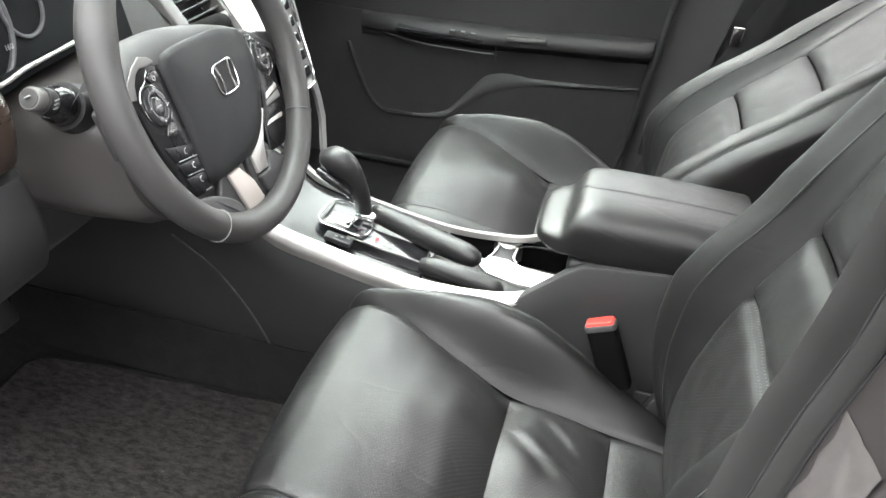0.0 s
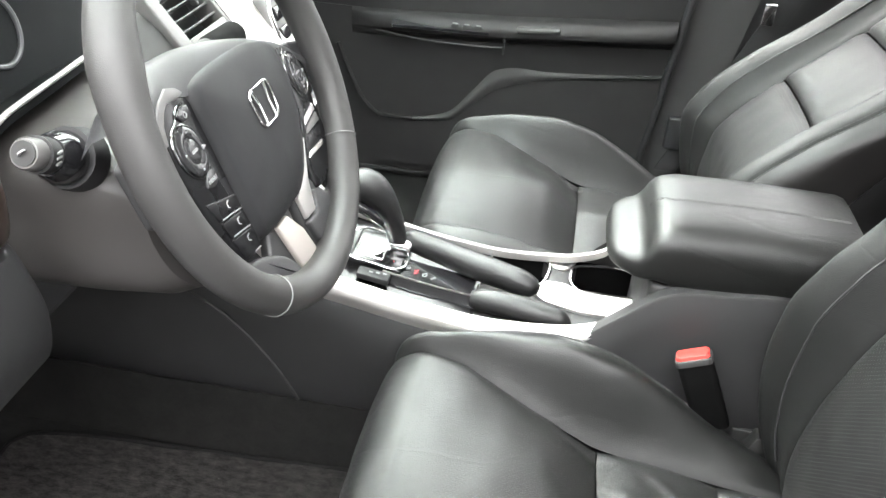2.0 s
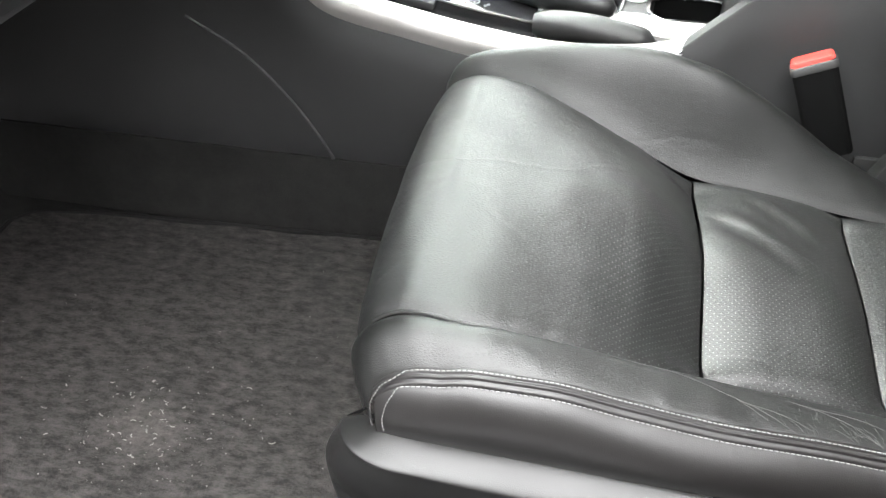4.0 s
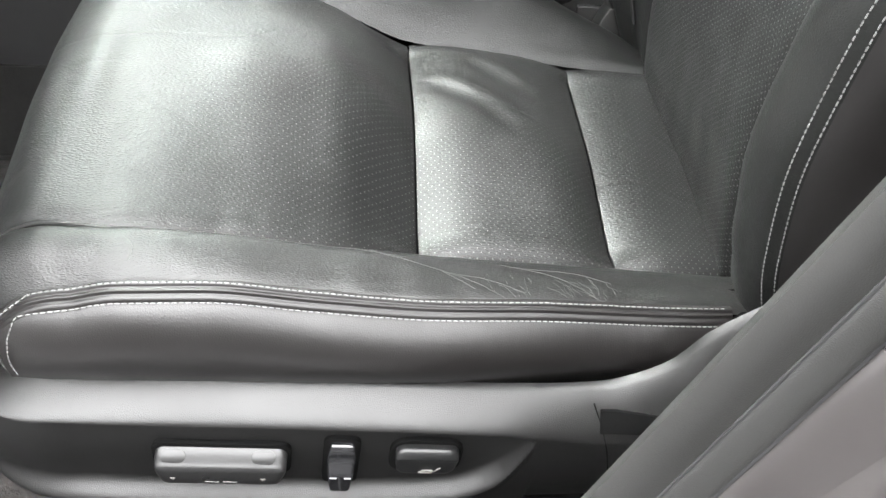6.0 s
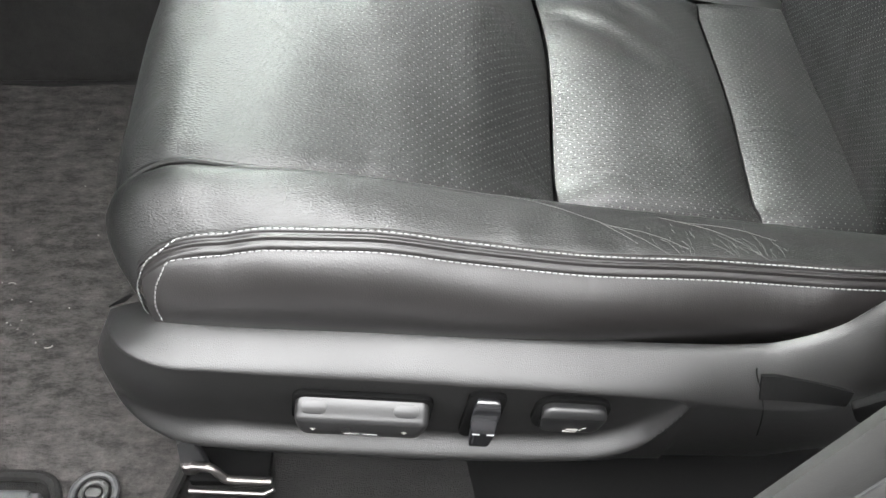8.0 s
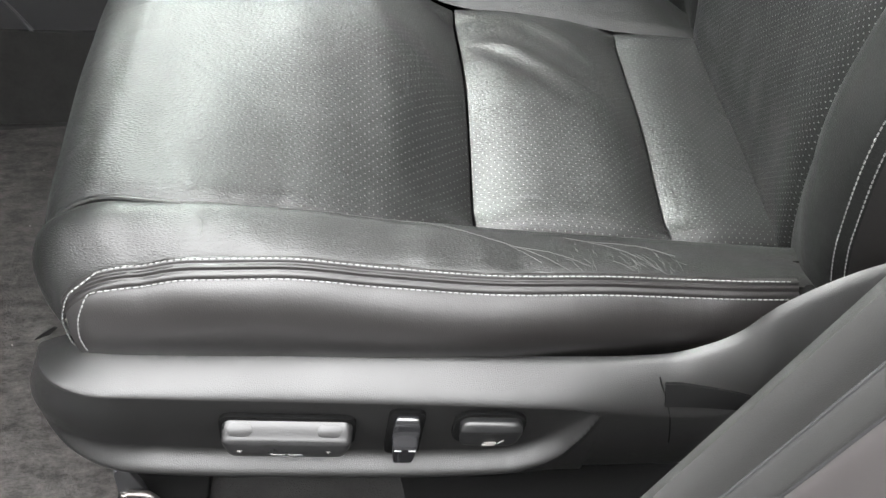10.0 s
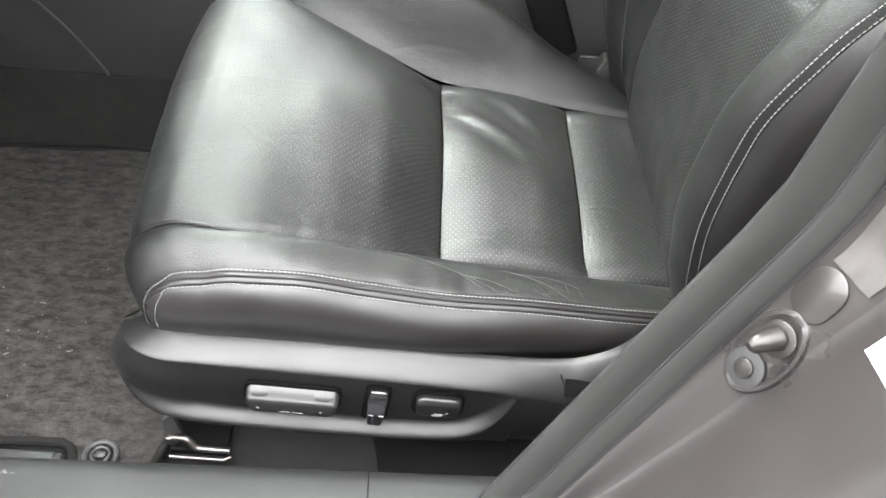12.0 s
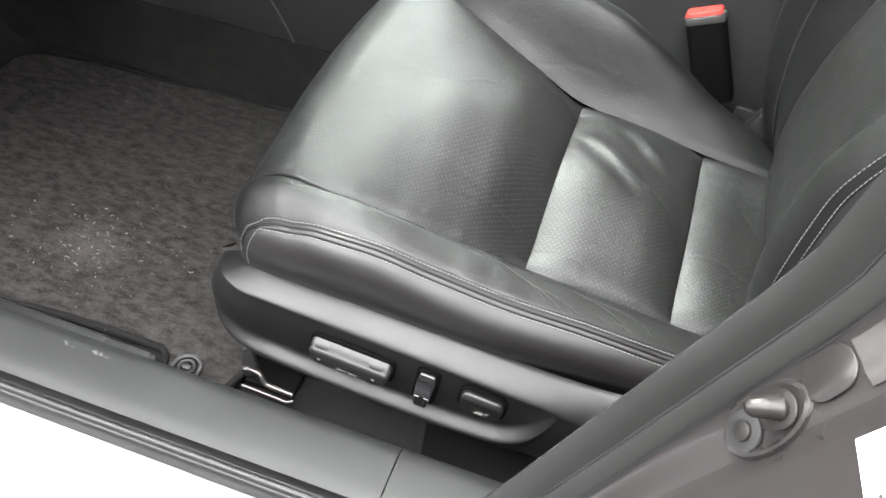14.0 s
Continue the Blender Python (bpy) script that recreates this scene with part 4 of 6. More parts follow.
part("handle", block((-0.128, -0.036, 0.002), (-0.066, 0.002, 0.011), 0.004), M_panel, lever, "pale grey lever tip")
part("edge", block((-0.068, -0.036, 0.0), (-0.060, 0.000, 0.010), 0.002), M_rubber, lever)

# sill: trodden plastic step, rubber seal, painted rocker
SILL = [(-0.028, -0.005), (-0.030, 0.045), (-0.036, 0.064), (-0.050, 0.072), (-0.090, 0.0745), (-0.104, 0.073), (-0.1065, 0.066), (-0.1095, 0.0645), (-0.1125, 0.0705), (-0.120, 0.0715), (-0.1245, 0.065), (-0.126, 0.040), (-0.126, -0.02)]
def sill_part(nm, x0, x1, prof, mat, lab="", n=30, wob=0.0004):
    return part(nm, sheet([[(x, y, z + wob * noise.noise((x * 20, y * 30, 0))) for y, z in polyline(prof, 40)] for x in np.linspace(x0, x1, n)]), mat, sill, lab)
sill = thing("door_sill", (0, -0.09, 0.0), "scuffed dark plastic door sill with a rubber seal and silver painted rocker", "door sill", kind="structure")
sill_part("scuff_plate", -0.80, 0.2305, SILL[:6], M_sill, "grey grained plastic scuff plate", 60)
sill_part("rear_scuff_plate", 0.2318, 0.62, SILL[:6], M_sill, "", 30)
sill_part("seal", -0.80, 0.40, SILL[5:], M_valance, "black ribbed rubber door seal", 30)
part("seal_bead", tube([(x, -0.1165, 0.0720) for x in np.linspace(-0.8, 0.36, 20)], 0.0040, 10), M_valance, sill)
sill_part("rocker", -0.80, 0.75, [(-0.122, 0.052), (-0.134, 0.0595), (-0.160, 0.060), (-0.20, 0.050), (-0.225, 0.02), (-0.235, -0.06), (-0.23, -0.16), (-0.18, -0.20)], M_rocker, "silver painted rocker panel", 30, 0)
rs = random.Random(11)
for cx, cy, n in ((-0.176, -0.058, 5), (-0.109, -0.056, 6), (-0.079, -0.056, 6), (0.06, -0.075, 2), (-0.02, -0.080, 2)):
    for k in range(n):  # ragged pale scrapes
        x, y = cx + rs.gauss(0, 0.005), cy + rs.gauss(0, 0.0022)
        out = [(rs.uniform(0.6, 1.2) * 0.0032 * math.cos(a), rs.uniform(0.6, 1.2) * 0.0016 * math.sin(a)) for a in np.arange(9) * 2 * math.pi / 9]
        part("scrape", moved(prism(out, 0, 0.0007, 2), Matrix.Translation((x, y, 0.0718 + (0.001 if y < -0.06 else 0))) @ Matrix.Rotation(rs.uniform(-0.8, 0.8), 4, "Z")), M_scrape, sill, "pale scrape")

# centre pillar on the driver's side: inner trim, seal, painted jamb
pillar = thing("centre_pillar", (0.40, -0.09, 0.07), "grey trimmed and mauve-silver painted centre door pillar", "car pillar", kind="structure")


def pillar_place(z, a, b):
    """A place of the pillar's section: a back from its front edge, b inward, at a height."""
    flare = 0.035 * max(0.0, 0.13 - z) / 0.13
    edge = float(np.interp(z, (-0.10, 0.15, 0.45, 0.55, 0.62, 0.70, 0.80, 1.15), (0.2175, 0.320, 0.443, 0.459, 0.469, 0.485, 0.494, 0.506)))
    return (edge + a - flare * max(0, 1 - a / 0.08), -0.096 + 0.096 * min(z - 0.15, 0.5) + b, z)


def ridge_b(z):
    """How far the painted jamb stands outward; it widens towards the belt line."""
    return -0.024 - 0.108 * max(z - 0.15, -0.05)


def pillar_part(nm, prof, mat, lab="", z0=0.055, z1=1.12, n=30):
    return part(nm, sheet([[pillar_place(z, a, b) for a, b in polyline(prof(z) if callable(prof) else prof, 24)] for z in np.linspace(z0, z1, n)]), mat, pillar, lab)


pillar_part("inner_trim", [(0.16, 0.034), (0.11, 0.030), (0.06, 0.022), (0.03, 0.016), (0.012, 0.010), (0.004, 0.005), (0.0012, 0.001), (0.0030, -0.003), (0.010, -0.0065), (0.0245, -0.0090)], M_pillar, "grey grained plastic trim")
pillar_part("seal", [(0.0238, -0.004), (0.0255, -0.0100), (0.029, -0.0132), (0.035, -0.0165), (0.039, -0.0178), (0.041, -0.013), (0.042, 0.0)], M_pillar, "grey weather strip")
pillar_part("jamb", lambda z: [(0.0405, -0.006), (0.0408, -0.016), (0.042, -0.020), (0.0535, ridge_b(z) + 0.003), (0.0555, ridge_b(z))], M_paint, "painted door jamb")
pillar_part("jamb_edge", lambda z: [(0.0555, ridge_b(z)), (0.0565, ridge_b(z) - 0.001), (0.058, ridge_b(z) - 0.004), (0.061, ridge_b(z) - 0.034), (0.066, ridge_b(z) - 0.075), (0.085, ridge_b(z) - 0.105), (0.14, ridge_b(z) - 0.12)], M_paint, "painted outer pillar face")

for a_, b_, r_ in ((0.0247, -0.0094, 0.0009), (0.0405, -0.0168, 0.0014)):
    part("groove", tube([pillar_place(z, a_, b_) for z in np.linspace(0.06, 1.1, 40)], r_, 6), M_rubber, pillar, "dark shut line")


def on_jamb(z, k, out=0.0):
    """A place on the jamb, k of the way from the seal to its outer edge."""
    p, q = Vector(pillar_place(z, 0.042, -0.020)), Vector(pillar_place(z, 0.0535, ridge_b(z) + 0.003))
    return p.lerp(q, k) + jamb_frame(z).col[2].xyz * out


def jamb_frame(z):
    """Axes on the jamb: up the pillar, across it and out of it."""
    up = (Vector(pillar_place(z + 0.05, 0.045, -0.025)) - Vector(pillar_place(z - 0.05, 0.045, -0.025))).normalized()
    across = Vector(pillar_place(z, 0.0535, ridge_b(z) + 0.003)) - Vector(pillar_place(z, 0.042, -0.020))
    across = (across - up * across.dot(up)).normalized()
    out = up.cross(across)
    if out.x > 0:
        out = -out
    return Matrix((up, out.cross(up), out)).transposed().to_4x4()


# striker
M_bolt = material("tarnished_steel", (0.034, 0.0315, 0.0305), rough=0.4, metal=0.6, vary=0.3, vary_scale=80, bump=0.1, grain=300)
strike = thing("door_striker", (0.458, -0.11, 0.367), "worn steel door striker bolted into a dished plate", "door striker")
fr = Matrix.Translation(on_jamb(0.368, 0.62, 0.0015)) @ jamb_frame(0.368)
dish = lambda prof: sheet([[tuple(fr @ Vector((1.06 * r * math.cos(a), 0.60 * r * math.sin(a), 0.7 * z))) for a in np.arange(40) * 2 * math.pi / 40] for r, z in prof], wrap=True)
part("dish", dish([(0.032, -0.003), (0.030, 0.002), (0.027, 0.003), (0.024, 0.0005), (0.020, -0.001), (0.012, -0.001), (0.0, -0.001)]), M_paint, strike, "painted dished plate")
for cx, r, h in ((-0.016, 0.0105, 0.0045), (0.012, 0.0115, 0.006)):
    part("bolt", moved(join(prism(rounded(2 * r, 2 * r, r * 0.98), 0.0, 0.4 * h, 2, 0.001), prism(rounded(1.2 * r, 1.2 * r, r * 0.58), 0.3 * h, h, 2, 0.001)), fr @ Matrix.Translation((cx, 0, 0.0))), M_bolt, strike, "dull steel bolt head")
part("pin", moved(tube([(0.013, 0.0, 0.003), (0.010, 0.001, 0.009), (0.005, 0.002, 0.016), (0.003, 0.002, 0.0185)], [0.0075, 0.0066, 0.0056, 0.003], 14), fr), M_bolt, strike, "worn striker pin")
part("washer", moved(prism(rounded(0.025, 0.025, 0.0124), 0.0, 0.0022, 2, 0.0008), fr @ Matrix.Translation((-0.016, 0, 0.0))), M_rubber, strike)
# plug and crinkled film on the jamb above it
plug = thing("jamb_plug", (0.50, -0.12, 0.40), "round grey plastic plug in the door jamb", "plug")
fp = Matrix.Translation(on_jamb(0.412, 0.42, 0.001)) @ jamb_frame(0.412)
part("cap", moved(prism(rounded(0.036, 0.027, 0.013), 0.0, 0.0014, 2, 0.0010), fp), M_paint, plug)
film = thing("jamb_film", (0.5, -0.12, 0.46), "crinkled clear protective film on the painted jamb", "film")
part("sheet", sheet([[on_jamb(z, k, 0.0024 + 0.0012 * noise.noise((z * 60, k * 5, 0))) for k in np.linspace(0.10 - 0.15 * noise.noise((z * 40, 0, 2)), 0.97, 12)] for z in np.linspace(0.430, 0.66, 50)]), M_film, film)
# certification sticker
STICK = 0.412
sticker = thing("pillar_sticker", (0.485, -0.15, 0.42), "white printed sticker on the outer pillar face", "sticker")


def on_face(d, z, out=0.0):
    """A place on the outer pillar face, d outward from its ridge."""
    return Vector(pillar_place(z, 0.058 + 0.1 * (d - 0.004) - out, ridge_b(z) - d))


part("paper", sheet([[on_face(d, z, 0.0012) for d in np.linspace(0.017, 0.072, 8)] for z in np.linspace(STICK, STICK + 0.11, 8)]), M_white, sticker)
for k in range(16):
    z = STICK + 0.008 + k * 0.0036
    part("bar", sheet([[on_face(d, zz, 0.0018) for d in (0.050, 0.060)] for zz in (z, z + (0.0010 if k % 3 else 0.0020))]), M_ink, sticker, smooth=False)


# ---------------------------------------------------------------- centre console
console = thing("centre_console", (0.15, 0.61, 0.0), "black centre console with satin silver side rails and open cup holders", "centre console")
TOP = smooth_line((-0.30, -0.20, -0.13, -0.05, 0.05, 0.13, 0.22, 0.275, 0.34, 0.60), (.44, .36, .300, .282, .264, .256, .262, .279, .345, .350))
WALL = smooth_line((-0.64, -0.40, -0.30, -0.20, -0.13, -0.05, 0.05, 0.13, 0.22, 0.248, 0.262, 0.30, 0.345, 0.37, 0.42, 0.48, 0.66), (.46, .45, .414, .334, .274, .256, .238, .230, .236, .254, .270, .308, .348, .356, .360, .366, .368))
# dark side wall, driver side and passenger side
for y0, sgn in ((0.512, -1), (0.722, 1)):
    rows = []
    for x in np.linspace(-0.64, 0.66, 64):
        t = float(WALL(x))
        rows.append([(x, y0 + sgn * b, z) for b, z in polyline([(0.0, t), (0.004, t - 0.02), (-0.004, t - 0.09), (-0.018, 0.10), (-0.024, 0.06), (-0.024, -0.01)], 14)])
    part("side_wall", sheet(rows), M_console, console, "dark grained console side")
# front lower seam of the side wall
seam_path = polyline([(-0.30, 0.497, 0.262), (-0.235, 0.492, 0.226), (-0.175, 0.487, 0.168), (-0.140, 0.484, 0.118), (-0.126, 0.483, 0.092)], 30)
part("panel_edge", tube(seam_path, 0.0022, 8), M_panel, console, "curved raised panel edge")
part("carpet_flap", sheet([[(x, 0.480 - 0.03 * t + 0.004 * noise.noise((x * 10, 0, 1)), 0.098 - 0.10 * t) for t in np.linspace(0, 1, 6)] for x in np.linspace(-0.62, 0.10, 40)], 0.004, (0, 1, 0)), M_floor, console, "carpeted tunnel edge")
# silver rails
def rail(nm, y0, y1, x0, x1, par, n=60):
    rows = []
    for x in np.linspace(x0, x1, n):
        t = float(TOP(x))
        end = 1 - max(0.0, (x - (x1 - 0.06)) / 0.06) * 0.55
        rows.append([(x, y, z) for y, z in polyline([(y0, t - 0.026 * end), (y0 - (y1 - y0) * 0.05, t - 0.013 * end), (y0 + (y1 - y0) * 0.25, t - 0.001), (y1, t + 0.003), (y1, t - 0.008)], 14)])
    return part(nm, sheet(rows), M_silver, par, "satin silver rail")
rail("near_rail", 0.512, 0.533, -0.20, 0.272, console)
rail("far_rail", 0.724, 0.703, -0.30, 0.300, console)
# centre-stack legs of the rails, sweeping up to the dash
part("stack_leg", sheet([[(x, y, z) for y in np.linspace(0.545 + 0.10 * k, 0.575 + 0.10 * k, 5)] for x, z, k in zip(polyline([(-0.13, 0.315), (-0.16, 0.38), (-0.20, 0.46), (-0.25, 0.55)], 16)[:, 0], polyline([(-0.13, 0.315), (-0.16, 0.38), (-0.20, 0.46), (-0.25, 0.55)], 16)[:, 1], np.linspace(0, 0.3, 16))], 0.01, (-1, 0, 0)), M_beige, console, "champagne silver stack trim")
# top deck: gloss shift panel, bin, cup holders
part("deck", sheet([[(x, y, float(TOP(x)) - 0.010) for y in np.linspace(0.530, 0.706, 10)] for x in np.linspace(-0.30, 0.105, 30)], 0.012), M_deck, console, "gloss black shift panel")
for y0, y1, y2, x0 in ((0.5125, 0.528, 0.538, 0.247), (0.7215, 0.706, 0.696, 0.335)):  # flange along the rising wall, folded over inwards
    part("flange", sheet([[(x, y, float(WALL(x)) + z) for y, z in polyline([(y0, -0.006), (y0 + 0.15 * (y1 - y0), 0.001), (y1, 0.002), (y2, -0.004), (y2, -0.06)], 12)] for x in np.linspace(x0, 0.62, 50)]), M_console, console, "dark flange under the armrest")
part("bulkhead", sheet([[(0.336 + 0.02 * t, y, 0.20 + 0.16 * t) for t in np.linspace(0, 1, 6)] for y in np.linspace(0.535, 0.70, 8)], 0.02, (1, 0, 0)), M_ramp, console, "dark front of the armrest bin")
CUP = smooth_line((0.100, 0.13, 0.20, 0.34), (.2505, .2475, .2465, .2485))
part("deck_rear", sheet([[(x, 0.530 + (w - 0.530) * t, float(CUP(x)) - 0.003) for t in np.linspace(0, 1, 6)] for x, w in zip(np.linspace(0.105, 0.335, 24), np.interp(np.linspace(0.105, 0.335, 24), (0.105, 0.13, 0.185, 0.20, 0.23, 0.25, 0.335), (0.622, 0.648, 0.638, 0.655, 0.655, 0.640, 0.640)))], 0.010), M_console, console, "dark cup holder surround")
part("cup_apron", sheet([[(x, a + (w - a) * t, float(CUP(x)) + 0.002) for t in np.linspace(0, 1, 6)] for x, a, w in zip(np.linspace(0.176, 0.340, 28), np.interp(np.linspace(0.176, 0.340, 28), (0.176, 0.20, 0.25, 0.30, 0.34), (0.632, 0.606, 0.592, 0.590, 0.610)), np.interp(np.linspace(0.176, 0.340, 28), (0.176, 0.188, 0.20, 0.228, 0.25, 0.326, 0.332, 0.34), (0.638, 0.646, 0.657, 0.657, 0.640, 0.639, 0.690, 0.700)))], 0.006), M_silver, console, "satin silver apron")
# floor and walls kept near-black, putting the wells' shade into the colour
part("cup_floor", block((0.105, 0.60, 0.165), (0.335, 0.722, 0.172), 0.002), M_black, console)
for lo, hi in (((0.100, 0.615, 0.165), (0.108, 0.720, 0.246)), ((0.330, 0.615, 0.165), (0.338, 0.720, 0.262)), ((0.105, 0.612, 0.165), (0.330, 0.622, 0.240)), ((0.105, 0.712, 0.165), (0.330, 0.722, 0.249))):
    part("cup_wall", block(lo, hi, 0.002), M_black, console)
for loop in ([(0.113, 0.668), (0.113, 0.704), (0.120, 0.710), (0.188, 0.714), (0.203, 0.696), (0.198, 0.660), (0.186, 0.640), (0.122, 0.650)],
             [(0.236, 0.698), (0.250, 0.709), (0.298, 0.716), (0.327, 0.708), (0.330, 0.680), (0.329, 0.645), (0.320, 0.640), (0.252, 0.641), (0.234, 0.668)]):
    part("cup_rim", tube([(x, y, float(CUP(x)) + 0.002) for x, y in polyline(loop + loop[:1], 70)[:-1]], 0.0024, 8, closed=True), M_chrome, console, "bright chrome rim")
part("cup_divider", prism([(0.190, 0.716), (0.205, 0.694), (0.200, 0.660), (0.192, 0.640), (0.246, 0.640), (0.234, 0.668), (0.234, 0.696), (0.246, 0.716)], 0.215, 0.2475, 2, 0.003), M_console, console, "dark cup divider")
part("divider_cap", prism([(0.196, 0.714), (0.207, 0.696), (0.215, 0.690), (0.226, 0.690), (0.233, 0.698), (0.242, 0.714)], 0.2475, 0.2505, 2, 0.001), M_silver, console)
# shift gate and letters
gate = part("shift_gate", block((-0.085, 0.582, 0.258), (-0.005, 0.668, 0.285), 0.006, 3, (0, 9, 0)), M_deck, console)
part("gate_frame", tube([(-0.085 + 0.04 + 0.044 * c, 0.625 + 0.043 * s, 0.2850 - 0.16 * 0.044 * c) for c, s in [(a[0], a[1]) for a in rounded(2, 2, 0.5)]], 0.0017, 8, closed=True), M_chrome, gate, "chrome gate frame")
part("gate_plate", block((-0.076, 0.594, 0.274), (-0.034, 0.630, 0.2890), 0.004, 3, (0, 9, 0)), M_chrome, gate, "chrome lever collar plate")
for k, (ch, mat) in enumerate((("P", M_mark_red), ("R", M_mark), ("N", M_mark_red), ("D", M_mark), ("S", M_mark))):
    x = -0.022 + 0.0125 * k + (0.012 if k else 0)
    y = 0.599 - 0.0022 * k
    writing("letter", ch, 0.0105, Matrix.Translation((x, y, float(TOP(x)) + 0.0038)) @ Euler((radians(14), radians(9), radians(-78))).to_matrix().to_4x4(), mat, console)
strip = part("letter_strip", sheet([[(x, y, float(TOP(x)) - 0.004 + 0.25 * (0.585 - y) * -1 * 0.6 + 0.004) for y in np.linspace(0.578, 0.618, 5)] for x in np.linspace(-0.04, 0.10, 16)], 0.012), M_gloss, console)
part("strip_edge", tube([(x, 0.577, float(TOP(x)) + 0.001) for x in np.linspace(-0.03, 0.095, 12)] + [(0.104, 0.586, float(TOP(0.10)) + 0.002), (0.105, 0.60, float(TOP(0.10)) + 0.006)], 0.0016, 8), M_steel, console)
part("console_button", block((-0.062, 0.549, 0.276), (-0.016, 0.569, 0.286), 0.003, 2, (0, 9, 0)), M_rubber, console)
for k in range(4):
    part("button_mark", block((-0.055 + 0.010 * k, 0.557, 0.2865), (-0.050 + 0.010 * k, 0.560, 0.2875), 0, turn=(0, 9, 0)), M_mark, console)

shifter = thing("gear_lever", (-0.02, 0.632, 0.29), "black leather gear lever with a gloss thumb button", "gear lever")
sh = polyline([(-0.020, 0.634, 0.288), (-0.026, 0.632, 0.320), (-0.036, 0.629, 0.350), (-0.052, 0.626, 0.374), (-0.068, 0.624, 0.386), (-0.084, 0.623, 0.384), (-0.092, 0.622, 0.378)], 26)
part("knob", tube(sh, np.interp(np.linspace(0, 1, 26), [0, .2, .45, .7, .85, .95, 1], [.013, .0145, .0165, .0235, .024, .018, .008]), 18), M_grip, shifter, "creased leather grip")
part("thumb_button", tube([(-0.094, 0.606, 0.372), (-0.078, 0.603, 0.366), (-0.056, 0.606, 0.352), (-0.040, 0.612, 0.334)], [0.006, 0.008, 0.0075, 0.005], 12), M_gloss, shifter, "gloss black button")
part("collar", block((-0.034, 0.618, 0.278), (0.002, 0.650, 0.298), 0.005), M_chrome, shifter)

brake = thing("parking_brake", (0.08, 0.61, 0.27), "black leather parking brake lever lying down", "parking brake")
bp_ = polyline([(-0.014, 0.650, 0.292), (0.03, 0.640, 0.287), (0.10, 0.618, 0.282), (0.165, 0.598, 0.279), (0.190, 0.590, 0.276)], 30)
part("grip", tube(bp_, np.interp(np.linspace(0, 1, 30), [0, .05, .2, .6, .88, .97, 1], [.010, .0165, .018, .020, .019, .013, .005]), 18), M_grip, brake)
part("button", tube([(-0.026, 0.653, 0.293), (-0.012, 0.650, 0.292)], 0.0095, 14), M_chrome, brake, "chrome release button")
part("boot", tube(polyline([(0.100, 0.566, 0.262), (0.14, 0.560, 0.266), (0.19, 0.553, 0.264), (0.228, 0.549, 0.260), (0.238, 0.547, 0.256)], 24), np.interp(np.linspace(0, 1, 24), [0, .1, .5, .9, 1], [.012, .0165, .018, .015, .004]), 16), M_grip, brake)

armrest = thing("armrest", (0.41, 0.62, 0.35), "padded black leather armrest lid on the centre console", "armrest")
# padded lid with a low sloping nose
BODY = smooth_line((0.0, 0.03, 0.08, 0.16, 0.30, 0.6, 1.0), (0.50, 0.70, 0.84, 0.94, 0.985, 1.0, 1.02))
RISE = smooth_line((0.0, 0.03, 0.08, 0.125, 0.15, 0.175, 0.21, 0.30, 0.6, 1.0), (0.374, 0.384, 0.390, 0.394, 0.403, 0.421, 0.432, 0.4375, 0.439, 0.436))


def loop_section(x, y0, y1, z0, z1, e_low, e_high, n=44):
    """A rounded cross-section, softer above than below."""
    pts = []
    for a in np.arange(n) * 2 * math.pi / n:
        c, s = math.cos(a), math.sin(a)
        e = e_high if s > 0 else e_low
        zc = z0 + 0.35 * (z1 - z0)
        pts.append((x, (y0 + y1) / 2 + (y1 - y0) / 2 * abs(c) ** e * (1 if c > 0 else -1), zc + ((z1 - zc) if s > 0 else (zc - z0)) * abs(s) ** (e * 1.1) * (1 if s > 0 else -1)))
    return pts


def capped(rings):
    return sheet([np.tile(np.mean(rings[0], 0), (len(rings[0]), 1))] + rings + [np.tile(np.mean(rings[-1], 0), (len(rings[0]), 1))], wrap=True)


rings = []
for f in np.r_[0.0, 0.006, 0.02, np.linspace(0.04, 0.97, 50), 0.99, 1.0]:
    w = 0.098 * float(BODY(f)) * (0.6 if f == 0 else 0.85 if f < 0.01 else 0.93 if f > 0.985 else 1)
    lo, hi = 0.342 + 0.020 * (1 - f) ** 5, float(RISE(f))
    if f == 0 or f == 1:
        lo, hi = lo + 0.008, hi - 0.008
    rings.append(np.array(loop_section(0.268 + 0.305 * f, 0.620 - w, 0.620 + w, lo, hi, 0.5, 0.5)))
lid = part("lid", capped(rings), M_leather, armrest, "soft leather lid with a sloping nose")
for dy in (0.0, 0.0035):
    part("lid_seam", tube([(x, 0.606 + dy + 0.02 * max(0.0, (0.345 - x) / 0.03), float(RISE((x - 0.268) / 0.305)) - 0.0002) for x in np.linspace(0.318, 0.562, 40)], 0.0008, 6), M_thread_dark, lid)
part("bin", block((0.325, 0.530, -0.005), (0.66, 0.706, 0.352), 0.008), M_plastic, armrest, "dark console bin")


# ---------------------------------------------------------------- steering wheel
TILT = radians(22.4)
WN = Vector((math.cos(TILT), 0, math.sin(TILT)))
WU = Vector((-math.sin(TILT), 0, math.cos(TILT)))
WM = Matrix.Translation((-0.080, 0.273, 0.657)) @ Matrix(((0, WU.x, WN.x), (1, WU.y, WN.y), (0, WU.z, WN.z))).to_4x4()
wheel = thing("steering_wheel", (-0.080, 0.273, 0.657), "dark grey leather steering wheel with silver trims and gloss pods", "steering wheel")


def on_wheel(bm):
    return moved(bm, WM)


